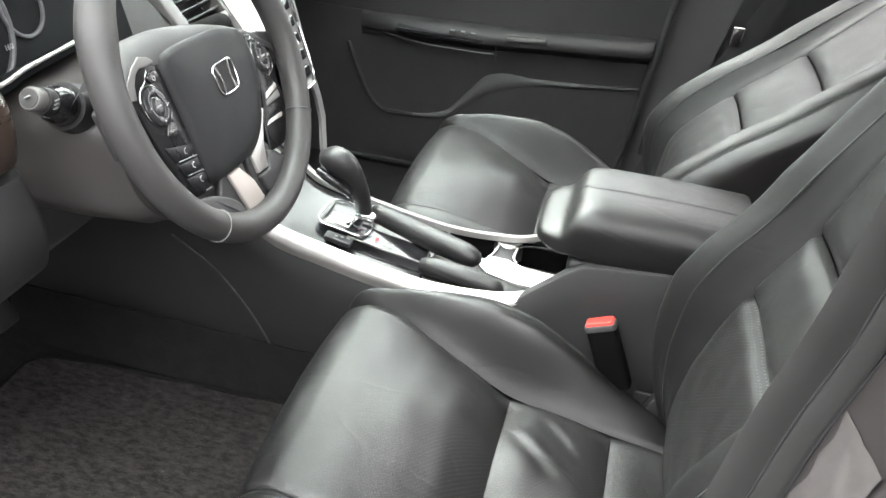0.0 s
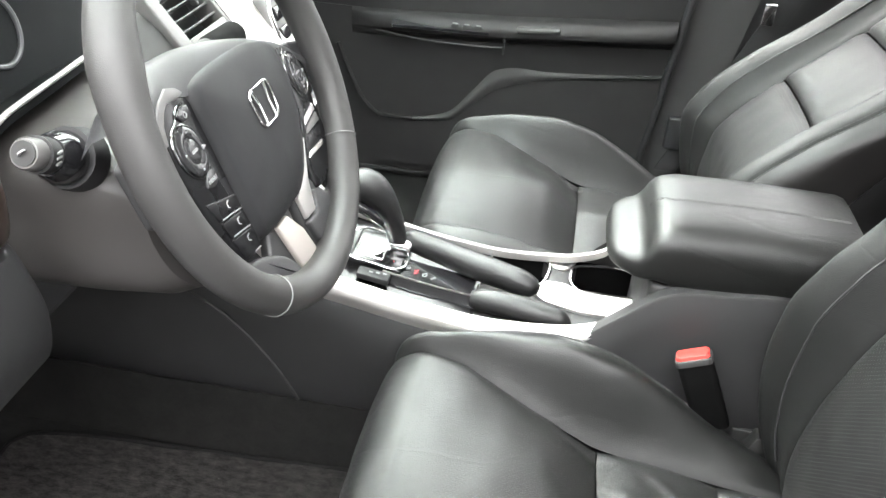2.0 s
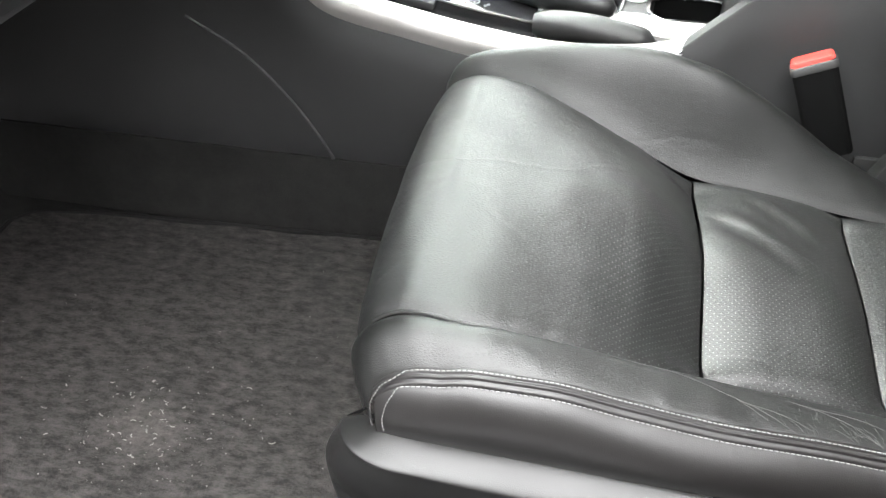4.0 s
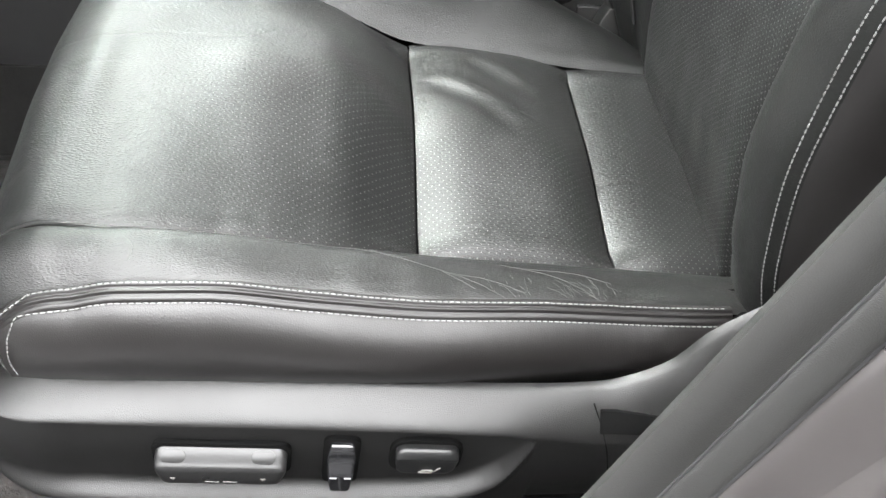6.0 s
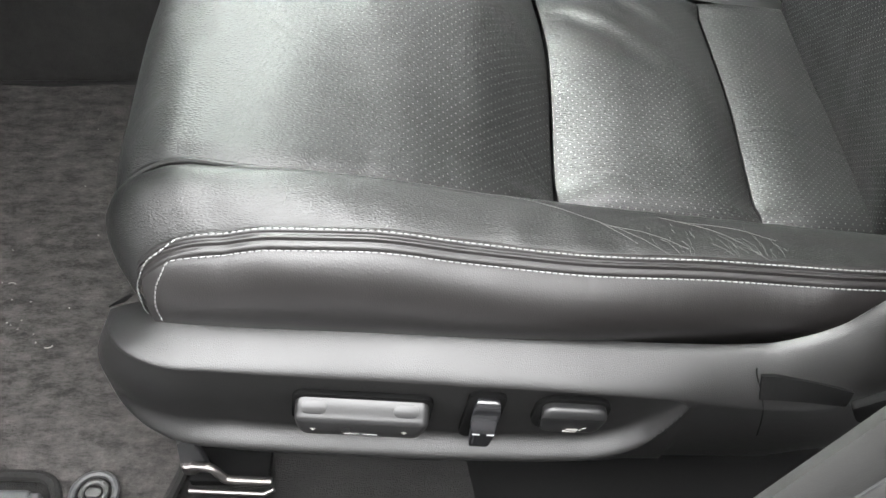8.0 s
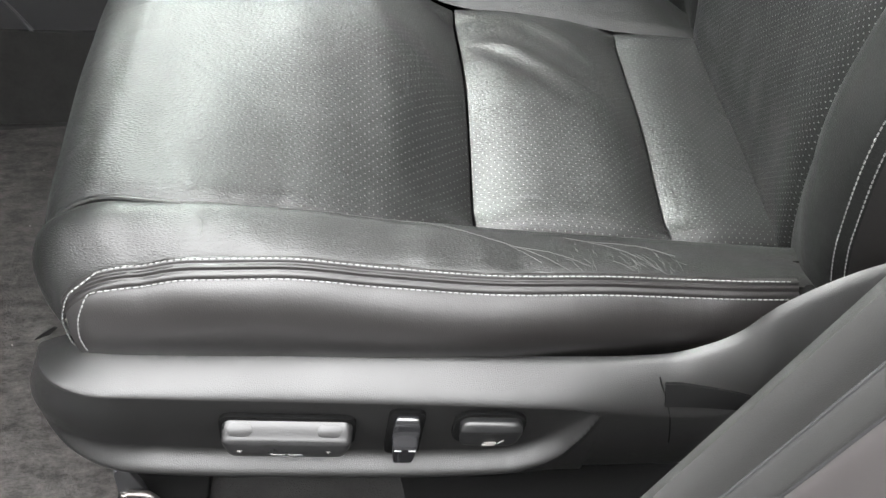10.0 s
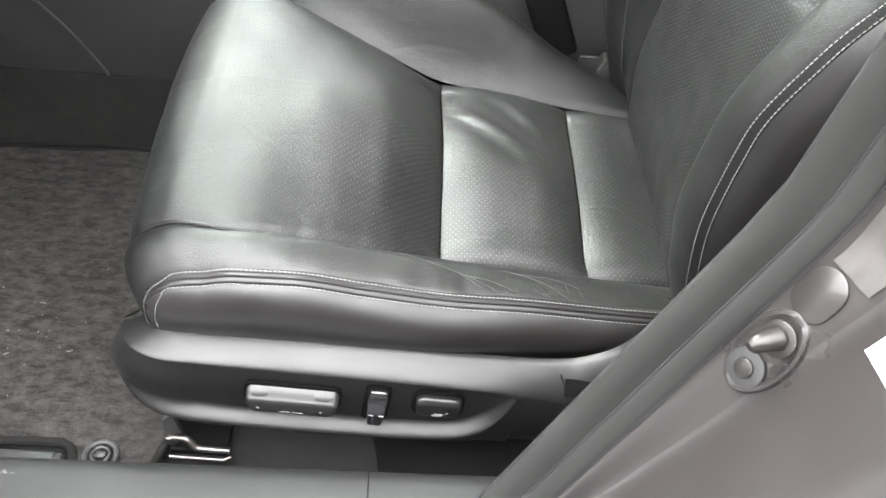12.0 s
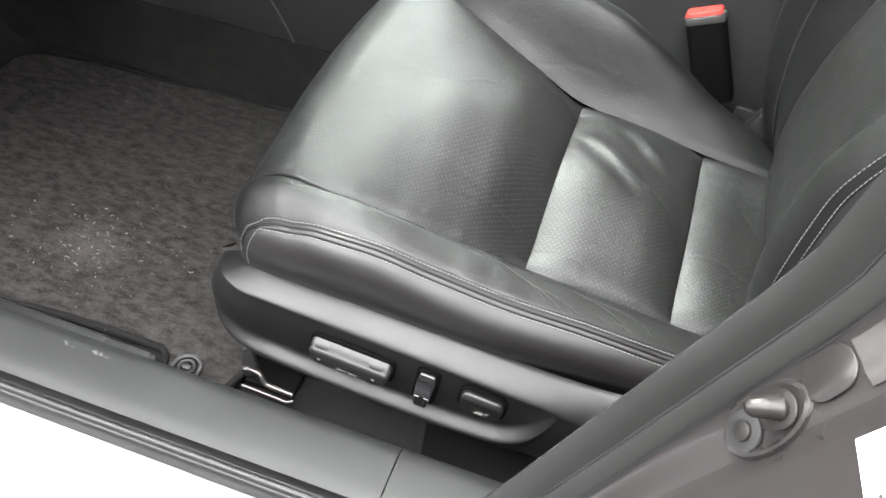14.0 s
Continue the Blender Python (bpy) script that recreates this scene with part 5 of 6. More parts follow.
M_pod = material("pod_black", (0.006, 0.006, 0.0065), rough=0.25, spec=0.25, vary=0.1)
rim_pts = []
for a in np.arange(120) * 2 * math.pi / 120:
    rim_pts.append((0.1675 * math.cos(a) - 0.005, 0.1675 * math.sin(a) - 0.006, 0))
rim_r = []
for a in np.arange(120) * 360 / 120:
    bump = max(0, 1 - abs((a - 30 + 180) % 360 - 180) / 14) + max(0, 1 - abs((a - 150 + 180) % 360 - 180) / 14)
    rim_r.append(0.0165 + 0.002 * bump)
rim = part("rim", on_wheel(tube(rim_pts, rim_r, 20, closed=True)), material("rim_leather", (0.027, 0.0262, 0.0256), rough=0.5, bump=0.2, cells=800), wheel, "grey leather rim")
for a in (-35, -128, 32, 148):
    q = radians(a)
    c = Vector((0.1675 * math.cos(q) - 0.005, 0.1675 * math.sin(q) - 0.006, 0))
    e = Vector((math.cos(q), math.sin(q), 0))
    part("rim_stitch", on_wheel(tube([tuple(c + 0.0172 * (math.cos(k) * e + math.sin(k) * Vector((0, 0, 1)))) for k in np.arange(24) * 2 * math.pi / 24], 0.0006, 6, closed=True)), M_thread, rim)


def slab(outline, z0, z1, bevel=0.004, seg=3, dome=0.0):
    bm = prism(outline, z0, z1, 2, bevel, seg)
    if dome:
        c = np.mean(np.array(outline), 0)
        r = max(np.linalg.norm(np.array(o) - c) for o in outline)
        for v in bm.verts:
            if v.co.z > (z0 + z1) / 2:
                v.co.z += dome * (1 - ((v.co.x - c[0]) ** 2 + (v.co.y - c[1]) ** 2) / r ** 2)
    return bm


HUB = polyline([(-0.0765, 0.022), (-0.072, 0.035), (-0.044, 0.0385), (0.028, 0.035), (0.076, 0.024), (0.090, 0.012), (0.094, -0.014), (0.084, -0.048), (0.067, -0.075), (0.042, -0.098), (0.012, -0.1085), (-0.0265, -0.1085), (-0.060, -0.1065), (-0.0755, -0.099), (-0.077, -0.060), (-0.0765, 0.022)], 64)[:-1]
# shield-shaped airbag cover built as rings closing on its middle
rings = []
for k, z in ((1.12, -0.064), (1.07, -0.036), (1.02, -0.018), (0.995, -0.010), (0.96, -0.006), (0.85, -0.0035), (0.6, -0.001), (0.3, 0.0), (0.0, 0.0)):
    rings.append([(x * k, (y + 0.02) * k - 0.02, z) for x, y in HUB])
hub = part("airbag_cover", on_wheel(sheet(rings, wrap=True)), material("hub_plastic", (0.010, 0.010, 0.0108), rough=0.5, spec=0.25, bump=0.2, cells=1000), wheel, "dark grained airbag cover")
# crown behind the cover, in lighter plastic for the light on its top
CROWN = smooth_line((-0.150, -0.100, -0.082, -0.045, 0.006, 0.077, 0.1255, 0.152), (0.034, 0.057, 0.0605, 0.0590, 0.0510, 0.0310, 0.0120, -0.004))
BROW = smooth_line((-0.150, -0.128, -0.1126, -0.0986, -0.0755, -0.044, 0.028, 0.078, 0.093, 0.1145, 0.140, 0.152), (0.016, 0.031, 0.0385, 0.0440, 0.0365, 0.0380, 0.0350, 0.0235, 0.012, 0.003, -0.014, -0.022))
crown = []
for x in np.linspace(-0.148, 0.150, 60):
    lo, hi = float(BROW(x)) - 0.007, float(CROWN(x))
    crown.append([(x, lo + (hi - lo) * math.sin(a), -0.009 - 0.026 * (1 - math.cos(a))) for a in np.linspace(0, math.pi / 2, 9)] + [(x, hi - 0.002, -0.050), (x, hi - 0.012, -0.066)])
part("hub_crown", on_wheel(sheet(crown)), M_panel, wheel, "rounded upper edge of the hub")
# badge: plain chrome frame with two slanted bars
frame_pts = [(0.0122 + 0.0205 * x * (1 + 0.07 * y), 0.0172 * y - 0.0155, 0.0008) for x, y in rounded(2, 2, 0.5)]
badge = part("badge", on_wheel(tube(frame_pts, 0.0012, 8, closed=True)), M_chrome, hub, "chrome badge frame")
for sx in (-1, 1):
    part("badge_bar", on_wheel(tube([(0.0122 + sx * 0.0135, 0.0005, 0.0006), (0.0122 + sx * 0.0095, -0.0155, 0.0007), (0.0122 + sx * 0.0105, -0.0315, 0.0006)], [0.0018, 0.0012, 0.0016], 8)), M_chrome, badge)
part("airbag_mark", on_wheel(slab(rounded(0.014, 0.008, 0.002), -0.0035, -0.0032, 0)), M_plastic, hub).location = (0.0, 0.010, -0.050)
# control pods
POD_L = polyline([(-0.134, 0.020), (-0.128, 0.031), (-0.1126, 0.0388), (-0.0986, 0.0425), (-0.080, 0.034), (-0.0735, 0.0225), (-0.0745, -0.036), (-0.0745, -0.108), (-0.106, -0.104), (-0.1256, -0.0505), (-0.132, -0.008), (-0.134, 0.020)], 44)[:-1]
POD_R = polyline([(0.092, 0.0105), (0.1145, 0.0035), (0.138, -0.0145), (0.142, -0.036), (0.130, -0.056), (0.130, -0.084), (0.088, -0.127), (0.057, -0.122), (0.0648, -0.094), (0.086, -0.062), (0.093, -0.020), (0.092, 0.0105)], 44)[:-1]
M_trim = material("satin_trim", (0.105, 0.102, 0.10), rough=0.45, metal=0.3, vary=0.06, bump=0.03, grain=1500)
M_dark_chrome = material("dark_chrome", (0.30, 0.30, 0.30), rough=0.18, metal=1.0, vary=0.05)
M_pad = material("pad_grey", (0.020, 0.020, 0.021), rough=0.22, spec=0.5, vary=0.15)
for sx, pod, cx, cy, rx in ((-1, POD_L, -0.1048, -0.0045, 0.0180), (1, POD_R, 0.1125, -0.0215, 0.0165)):
    ry = 0.0208
    p = part("control_pod", on_wheel(slab(pod, -0.030, -0.010, 0.0025)), M_pod, wheel, "gloss black control pod")
    ell = lambda k, z: [(cx + rx * k * math.cos(a), cy + ry * k * math.sin(a) - 0.15 * rx * k * math.cos(a), z) for a in np.arange(32) * 2 * math.pi / 32]
    part("pad_ring", on_wheel(tube(ell(1.05, -0.0092), 0.0008, 8, closed=True)), M_dark_chrome, p, "thin dark chrome ring")
    part("four_way_pad", on_wheel(sheet([ell(1.0, -0.0105), ell(0.97, -0.0075), ell(0.82, -0.0058), ell(0.55, -0.0062), ell(0.50, -0.0072), ell(0.46, -0.0064), ell(0.25, -0.0060), ell(0.01, -0.0060)], wrap=True)), M_pad, p, "round four-way pad")
    for dx, dy in ((0, 0.74), (0, -0.74), (0.72, 0), (-0.72, 0)):
        mx, my = cx + dx * rx, cy + dy * ry - 0.15 * dx * rx
        big = 1.6 if dx > 0 else 0.8
        part("pad_mark", on_wheel(prism([(mx - 0.0013 * big, my - 0.0013 * big), (mx + 0.0016 * big, my), (mx - 0.0013 * big, my + 0.0013 * big)], -0.0064, -0.0052, 2)), M_mark, p)
    part("pad_bar", on_wheel(moved(slab(rounded(0.0085, 0.0022, 0.0005), -0.0062, -0.0056, 0), Matrix.Translation((cx, cy, 0)))), M_mark, p)
    if sx < 0:
        key = part("corner_key", on_wheel(slab([(-0.1030, 0.0235), (-0.096, 0.0268), (-0.0836, 0.0262), (-0.0825, 0.0165), (-0.0975, 0.0165)], -0.012, -0.0078, 0.001)), M_pad, p)
        part("key_mark", on_wheel(tube([(-0.0925 + 0.0022 * math.cos(a), 0.0205 + 0.0022 * math.sin(a), -0.0076) for a in np.arange(12) * math.pi / 6], 0.0005, 6, closed=True)), M_mark, key)
        part("key_bezel", on_wheel(tube([(x, y, -0.0094) for x, y in polyline([(-0.124, -0.006), (-0.1235, 0.006), (-0.116, 0.0165), (-0.106, 0.0205), (-0.1015, 0.0255), (-0.095, 0.0285), (-0.086, 0.0280)], 24)], 0.0007, 6)), M_dark_chrome, p)
        key = part("menu_key", on_wheel(slab([(-0.109, -0.0345), (-0.1005, -0.0235), (-0.0895, -0.0265), (-0.0895, -0.0370), (-0.098, -0.0385)], -0.012, -0.0078, 0.001)), M_pad, p)
        writing("menu_word", "MENU", 0.0048, WM @ Matrix.Translation((-0.0985, -0.0320, -0.0074)), M_mark, key)
        # three call keys stepping down the pod, each with a pale line along its foot
        heads = ((-0.121, -0.0417), (-0.114, -0.0625), (-0.1105, -0.0795), (-0.106, -0.1025))
        tails = ((-0.078, -0.0545), (-0.0775, -0.0690), (-0.0765, -0.0860), (-0.0765, -0.1070))
        for k in range(3):
            (ax, ay), (bx, by), (qx, qy), (rx2, ry2) = heads[k], tails[k], tails[k + 1], heads[k + 1]
            k3 = part("call_key", on_wheel(slab([(ax, ay - 0.001), (bx, by - 0.001), (qx, qy + 0.0004), (rx2, ry2 + 0.0004)], -0.012, -0.0088, 0.0009)), M_pod, p)
            f0 = 0.12 if k < 2 else 0.55
            part("key_line", on_wheel(tube([(rx2 + (qx - rx2) * f, ry2 + (qy - ry2) * f + 0.0012, -0.0086) for f in (f0, 0.92)], 0.0006, 6)), M_mark, k3)
            mx, my = ax + (bx - ax) * 0.62, ay + (by - ay) * 0.62 - 0.0075
            part("key_mark", on_wheel(tube([(mx + 0.0028, my + 0.0030, -0.0086), (mx - 0.0008, my + 0.0022, -0.0086), (mx - 0.0014, my - 0.0012, -0.0086), (mx + 0.0014, my - 0.0030, -0.0086)], 0.0006, 6)), M_mark, k3)
        part("pod_corner", on_wheel(slab([(-0.138, 0.012), (-0.1317, 0.0265), (-0.1126, 0.0390), (-0.0986, 0.0445), (-0.086, 0.0405), (-0.0789, 0.0338), (-0.0908, 0.0322), (-0.104, 0.0345), (-0.1125, 0.0310), (-0.1205, 0.0230), (-0.126, 0.010)], -0.016, -0.0088, 0.0012)), M_trim, p, "silver corner trim")
    else:
        # silver pieces stand in for sky reflections on the glossy dark keys
        part("sky_glint_key", on_wheel(slab([(0.0925, -0.0615), (0.120, -0.0570), (0.1205, -0.0640), (0.0885, -0.0680)], -0.012, -0.0085, 0.0008)), M_silver, p)
        part("sky_glint_key", on_wheel(slab([(0.0875, -0.0700), (0.1205, -0.0660), (0.1205, -0.0760), (0.084, -0.0755)], -0.012, -0.0085, 0.0008)), M_trim, p)
        part("gloss_key", on_wheel(slab([(0.083, -0.0775), (0.1200, -0.0785), (0.113, -0.0900), (0.076, -0.0890)], -0.012, -0.0088, 0.0008)), M_pod, p)
        part("sky_glint_key", on_wheel(slab([(0.0757, -0.0906), (0.1096, -0.0926), (0.1081, -0.0975), (0.068, -0.0948)], -0.012, -0.0085, 0.0008)), M_silver, p)
        part("pod_trim", on_wheel(tube([(x, y, -0.0092) for x, y in polyline([(0.0945, -0.010), (0.094, 0.0095), (0.106, 0.0060), (0.0975, -0.0085), (0.099, -0.030), (0.112, -0.046), (0.130, -0.040), (0.133, -0.020)], 30)], 0.0008, 8)), M_dark_chrome, p)
    part("spoke", on_wheel(slab([(sx * 0.13, 0.030 if sx < 0 else 0.006), (sx * 0.175, 0.018 if sx < 0 else -0.006), (sx * 0.175, -0.030), (sx * 0.128, -0.05)], -0.026, -0.012, 0.004)), M_panel, wheel)
# lower spokes
for sx in (-1, 1):
    sp = part("lower_spoke", on_wheel(slab([(sx * 0.046, -0.092), (sx * 0.004, -0.104), (sx * 0.006, -0.172), (sx * 0.060, -0.166), (sx * 0.088, -0.145), (sx * 0.062, -0.118)], -0.024, -0.012, 0.004)), M_plastic, wheel)
    if sx < 0:
        part("spoke_trim", on_wheel(slab([(-0.0441, -0.1086), (-0.0209, -0.1088), (-0.003, -0.1328), (0.0038, -0.157), (-0.002, -0.165), (-0.0134, -0.1673), (-0.0323, -0.1612)], -0.014, -0.0075, 0.002)), M_beige, sp, "champagne spoke trim")
    else:
        part("spoke_trim", on_wheel(slab([(0.0700, -0.0720), (0.0440, -0.0965), (0.0110, -0.1095), (0.0115, -0.1318), (0.0339, -0.1336), (0.0455, -0.106), (0.0715, -0.0755)], -0.014, -0.0078, 0.0012)), M_silver, sp, "silver spoke trim")
        part("spoke_leather", on_wheel(slab(polyline([(0.008, -0.1340), (0.0330, -0.1350), (0.0480, -0.1180), (0.0560, -0.1225), (0.0690, -0.1340), (0.0900, -0.1365), (0.112, -0.128), (0.080, -0.158), (0.040, -0.172), (0.020, -0.166), (0.008, -0.1340)], 40)[:-1], -0.018, -0.006, 0.003)), M_panel, sp, "leather wrap running into the rim")
part("lower_pad", on_wheel(slab(polyline([(-0.1130, -0.1045), (-0.092, -0.1105), (-0.0569, -0.1299), (-0.040, -0.1511), (-0.030, -0.172), (-0.06, -0.166), (-0.105, -0.142), (-0.1130, -0.1045)], 30)[:-1], -0.018, -0.005, 0.004)), M_panel, wheel)

# ---------------------------------------------------------------- column, stalk, dashboard
column = thing("steering_column", (-0.20, 0.24, 0.58), "grey-brown plastic steering column shroud", "steering column")
rows = []
for x, sc in ((-0.36, 1.02), (-0.30, 1.03), (-0.22, 1.02), (-0.16, 0.98), (-0.135, 0.90), (-0.128, 0.72), (-0.126, 0.2)):
    zc = 0.585 + 0.02 * (x + 0.17)
    rows.append([(x + 0.4 * 0.09 * sc * math.sin(a) * -1, 0.262 + 0.105 * sc * abs(math.cos(a)) ** 0.6 * (1 if math.cos(a) > 0 else -1), zc + (0.052 if math.sin(a) > 0 else 0.105) * sc * abs(math.sin(a)) ** 0.7 * (1 if math.sin(a) > 0 else -1)) for a in np.arange(40) * 2 * math.pi / 40])
part("shroud", sheet(rows, wrap=True), material("shroud_plastic", (0.042, 0.0385, 0.037), rough=0.5, bump=0.2, cells=900), column)
part("wheel_boss", on_wheel(tube([(0, -0.03, -0.095), (0, -0.03, -0.060)], [0.058, 0.062], 32)), M_panel, column)

stalk = thing("light_stalk", (-0.19, 0.15, 0.64), "black light stalk with a pale ringed end knob", "control stalk")
sd = Vector((0.02, -0.86, 0.48)).normalized()
s0 = Vector((-0.184, 0.160, 0.634))
def on_stalk(a):
    return tuple(s0 + 0.8 * a * sd)
part("socket", tube([on_stalk(-0.02), on_stalk(0.004)], [0.026, 0.024], 20), M_rubber, stalk)
part("barrel", tube([on_stalk(0.0), on_stalk(0.008), on_stalk(0.025), on_stalk(0.035)], [0.018, 0.021, 0.019, 0.0150], 20), M_gloss, stalk)
part("sleeve", tube([on_stalk(0.033), on_stalk(0.052)], [0.0135, 0.0140], 20), M_plastic, stalk)
tip = part("knob", tube([on_stalk(0.050), on_stalk(0.053), on_stalk(0.066), on_stalk(0.069)], [0.0105, 0.0120, 0.0120, 0.0105], 24), M_trim, stalk, "pale silver end knob")
part("end_disc", tube([on_stalk(0.0685), on_stalk(0.0705)], 0.0092, 24), M_pillar, tip)
side = sd.cross(Vector((0, 0, 1))).normalized()
rise = side.cross(sd)
part("lamp_mark", tube([tuple(Vector(on_stalk(0.0712)) + side * 0.004 * c + rise * 0.004 * s for c, s in ((0, 0),))[0], tuple(Vector(on_stalk(0.0714)) + side * 0.001 + rise * 0.001)], [0.0035, 0.003], 12), M_mark, tip)
for k in range(3):
    q = Vector(on_stalk(0.043)) + Vector((0.0142, 0, 0.0)) + rise * (0.004 - 0.004 * k)
    part("stalk_mark", block(tuple(q - Vector((0.0006, 0.003, 0.0007))), tuple(q + Vector((0.0006, 0.003, 0.0007)))), M_mark, stalk)

dash = thing("dashboard", (-0.40, 0.60, 0.40), "dark dashboard with wood trim, silver accents and instrument hood", "dashboard")
rows = []
for y in np.linspace(-0.06, 1.38, 30):
    lift = 0.26 * ease((y - 0.78) / 0.07)
    rows.append([(x, y, z + lift) for x, z in polyline([(-0.34, 0.36), (-0.325, 0.44), (-0.330, 0.54), (-0.355, 0.60), (-0.40, 0.66), (-0.50, 0.70), (-0.78, 0.70)], 26)])
part("main_panel", sheet(rows, 0.02, (-0.7, 0, -0.4)), M_panel, dash)
part("under_panel", sheet([[(x, y, z + 0.26 * ease((y - 0.78) / 0.07)) for x, z in polyline([(-0.34, 0.365), (-0.44, 0.35), (-0.62, 0.30)], 8)] for y in np.linspace(-0.06, 1.38, 30)], 0.01), M_rubber, dash)
part("lower_cover", sheet([[(x - 0.015 * max(0, (y - 0.105) / 0.02) ** 2, y + 0.25 * max(0.0, 0.577 - z) * (y > 0.09), z) for x, z in polyline([(-0.262, 0.41), (-0.225, 0.45), (-0.208, 0.52), (-0.212, 0.570), (-0.25, 0.580)], 20)] for y in np.r_[np.linspace(-0.06, 0.09, 10), np.linspace(0.095, 0.126, 8)]], 0.012, (-1, 0, 0)), M_panel, dash, "charcoal knee panel")
part("pocket_rim", tube(polyline([(-0.2095, -0.02, 0.566), (-0.2090, 0.036, 0.558), (-0.2075, 0.0435, 0.545), (-0.2080, 0.043, 0.520), (-0.2120, 0.040, 0.498), (-0.2140, 0.030, 0.490), (-0.2140, -0.02, 0.489)], 40), 0.0028, 8), M_console, dash, "raised rim of a small coin pocket")
part("pocket_face", sheet([[(float(np.interp(z, (0.49, 0.52, 0.565), (-0.2105, -0.2050, -0.2070))), y, z) for y in (-0.03, 0.0, 0.041)] for z in np.linspace(0.491, 0.560, 8)]), M_plastic, dash)
part("wood_trim", sheet([[(x - 0.012 * max(0, (y - 0.10) / 0.02) ** 2, y, z) for x, z in polyline([(-0.226, 0.580), (-0.208, 0.588), (-0.202, 0.622), (-0.206, 0.652), (-0.220, 0.664)], 18)] for y in np.linspace(-0.06, 0.124, 26)], 0.01, (-1, 0, 0)), M_wood, dash, "streaked dark wood-look trim")
part("wood_edge", tube([(-0.212 - 0.012 * max(0, (y - 0.10) / 0.02) ** 2, y, 0.666) for y in np.linspace(-0.06, 0.118, 16)], 0.0035, 10), M_silver, dash, "silver trim line")
part("trim_frame", tube(polyline([(-0.200, 0.020, 0.618), (-0.200, 0.045, 0.612), (-0.200, 0.056, 0.600), (-0.204, 0.050, 0.590), (-0.212, 0.03, 0.584)], 20), 0.0015, 8), M_chrome, dash)
# instrument lip, lens and gauges
lip = polyline([(-0.232, 0.080, 0.664), (-0.232, 0.126, 0.658), (-0.233, 0.140, 0.656), (-0.235, 0.175, 0.660), (-0.238, 0.235, 0.661), (-0.243, 0.280, 0.660), (-0.252, 0.34, 0.654)], 50)
part("hood_lip", tube(lip, 0.0026, 10), M_silver, dash, "thin silver lip")
part("hood_shelf", sheet([[tuple(p + np.array([-0.05 * t, 0, -0.004 - 0.02 * t])) for t in np.linspace(0, 1, 6)] for p in lip], 0.006), M_gauge, dash)
lens_x = lambda z: -0.283 - 0.28 * (z - 0.63)
gauge = part("gauge_face", sheet([[(lens_x(z), y, z) for z in np.linspace(0.615, 0.83, 8)] for y in np.linspace(0.06, 0.425, 10)], 0.006, (-1, 0, 0)), M_gauge, dash, "black instrument face")
ring_mat = material("gauge_ring_grey", (0.045, 0.045, 0.048), rough=0.5)
for cy, cz, r, w in ((0.150, 0.688, 0.042, 0.0016), (0.165, 0.690, 0.068, 0.0036), (0.258, 0.690, 0.030, 0.0026)):
    part("gauge_ring", tube([(lens_x(cz + r * math.sin(a)) + 0.001, cy + r * math.cos(a), cz + r * math.sin(a)) for a in np.arange(44) * 2 * math.pi / 44], w, 8, closed=True), ring_mat, gauge)
writing("gauge_number", "160", 0.0085, Matrix.Translation((lens_x(0.66) + 0.004, 0.2165, 0.660)) @ Euler((radians(74), 0, radians(90))).to_matrix().to_4x4(), M_mark, gauge)
part("cluster_hood", sheet([[(x, y, z + 0.05 * math.sin((y - 0.08) / 0.40 * math.pi)) for x, z in ((-0.255, 0.800), (-0.33, 0.815), (-0.42, 0.80))] for y in np.linspace(0.08, 0.48, 14)], 0.012), M_panel, dash)
# right-hand stalk behind the wheel
wiper = thing("wiper_stalk", (-0.17, 0.40, 0.64), "black wiper stalk with a ribbed collar", "control stalk")
part("arm", tube([(-0.186, 0.350, 0.632), (-0.188, 0.412, 0.631)], [0.009, 0.011], 14), M_rubber, wiper)
part("collar", tube([(-0.188, 0.408, 0.631), (-0.188, 0.426, 0.630)], 0.0125, 18), M_pillar, wiper, "ribbed grey collar")
part("tip", tube([(-0.188, 0.425, 0.630), (-0.188, 0.432, 0.630), (-0.188, 0.492, 0.625), (-0.188, 0.496, 0.6247)], [0.0120, 0.0140, 0.0155, 0.0145], 20), M_black, wiper)

# sloping vent beside the instruments, its side panel and the silver stack panel
vent = thing("air_vent", (-0.31, 0.62, 0.57), "rectangular air vent with satin silver frame and dark slats", "air vent")
VM = Matrix.Translation((-0.309, 0.624, 0.612)) @ Matrix(((0.78, 0, -0.625), (0, 1, 0), (0.625, 0, 0.78))).to_4x4()
OPEN_Y, OPEN_Z = 0.051, 0.041
part("frame", moved(join(block((-0.030, -OPEN_Y - 0.026, -OPEN_Z - 0.012), (0.006, -OPEN_Y, OPEN_Z + 0.010), 0.003), block((-0.030, OPEN_Y, -OPEN_Z - 0.012), (0.006, OPEN_Y + 0.006, OPEN_Z + 0.010), 0.002), block((-0.030, -OPEN_Y, -OPEN_Z - 0.012), (0.006, OPEN_Y, -OPEN_Z), 0.002), block((-0.030, -OPEN_Y, OPEN_Z), (0.006, OPEN_Y, OPEN_Z + 0.010), 0.002)), VM), M_trim, vent, "satin silver vent frame")
part("back", moved(block((-0.040, -OPEN_Y - 0.01, -OPEN_Z - 0.006), (-0.032, OPEN_Y + 0.01, OPEN_Z + 0.006)), VM), M_rubber, vent)
for k in range(5):
    zs = -OPEN_Z + 0.011 + 0.0152 * k
    part("slat", moved(block((-0.022, -OPEN_Y + 0.001, zs - 0.0016), (0.000, OPEN_Y - 0.001, zs + 0.0012), 0.0008, 2), VM), M_plastic, vent)
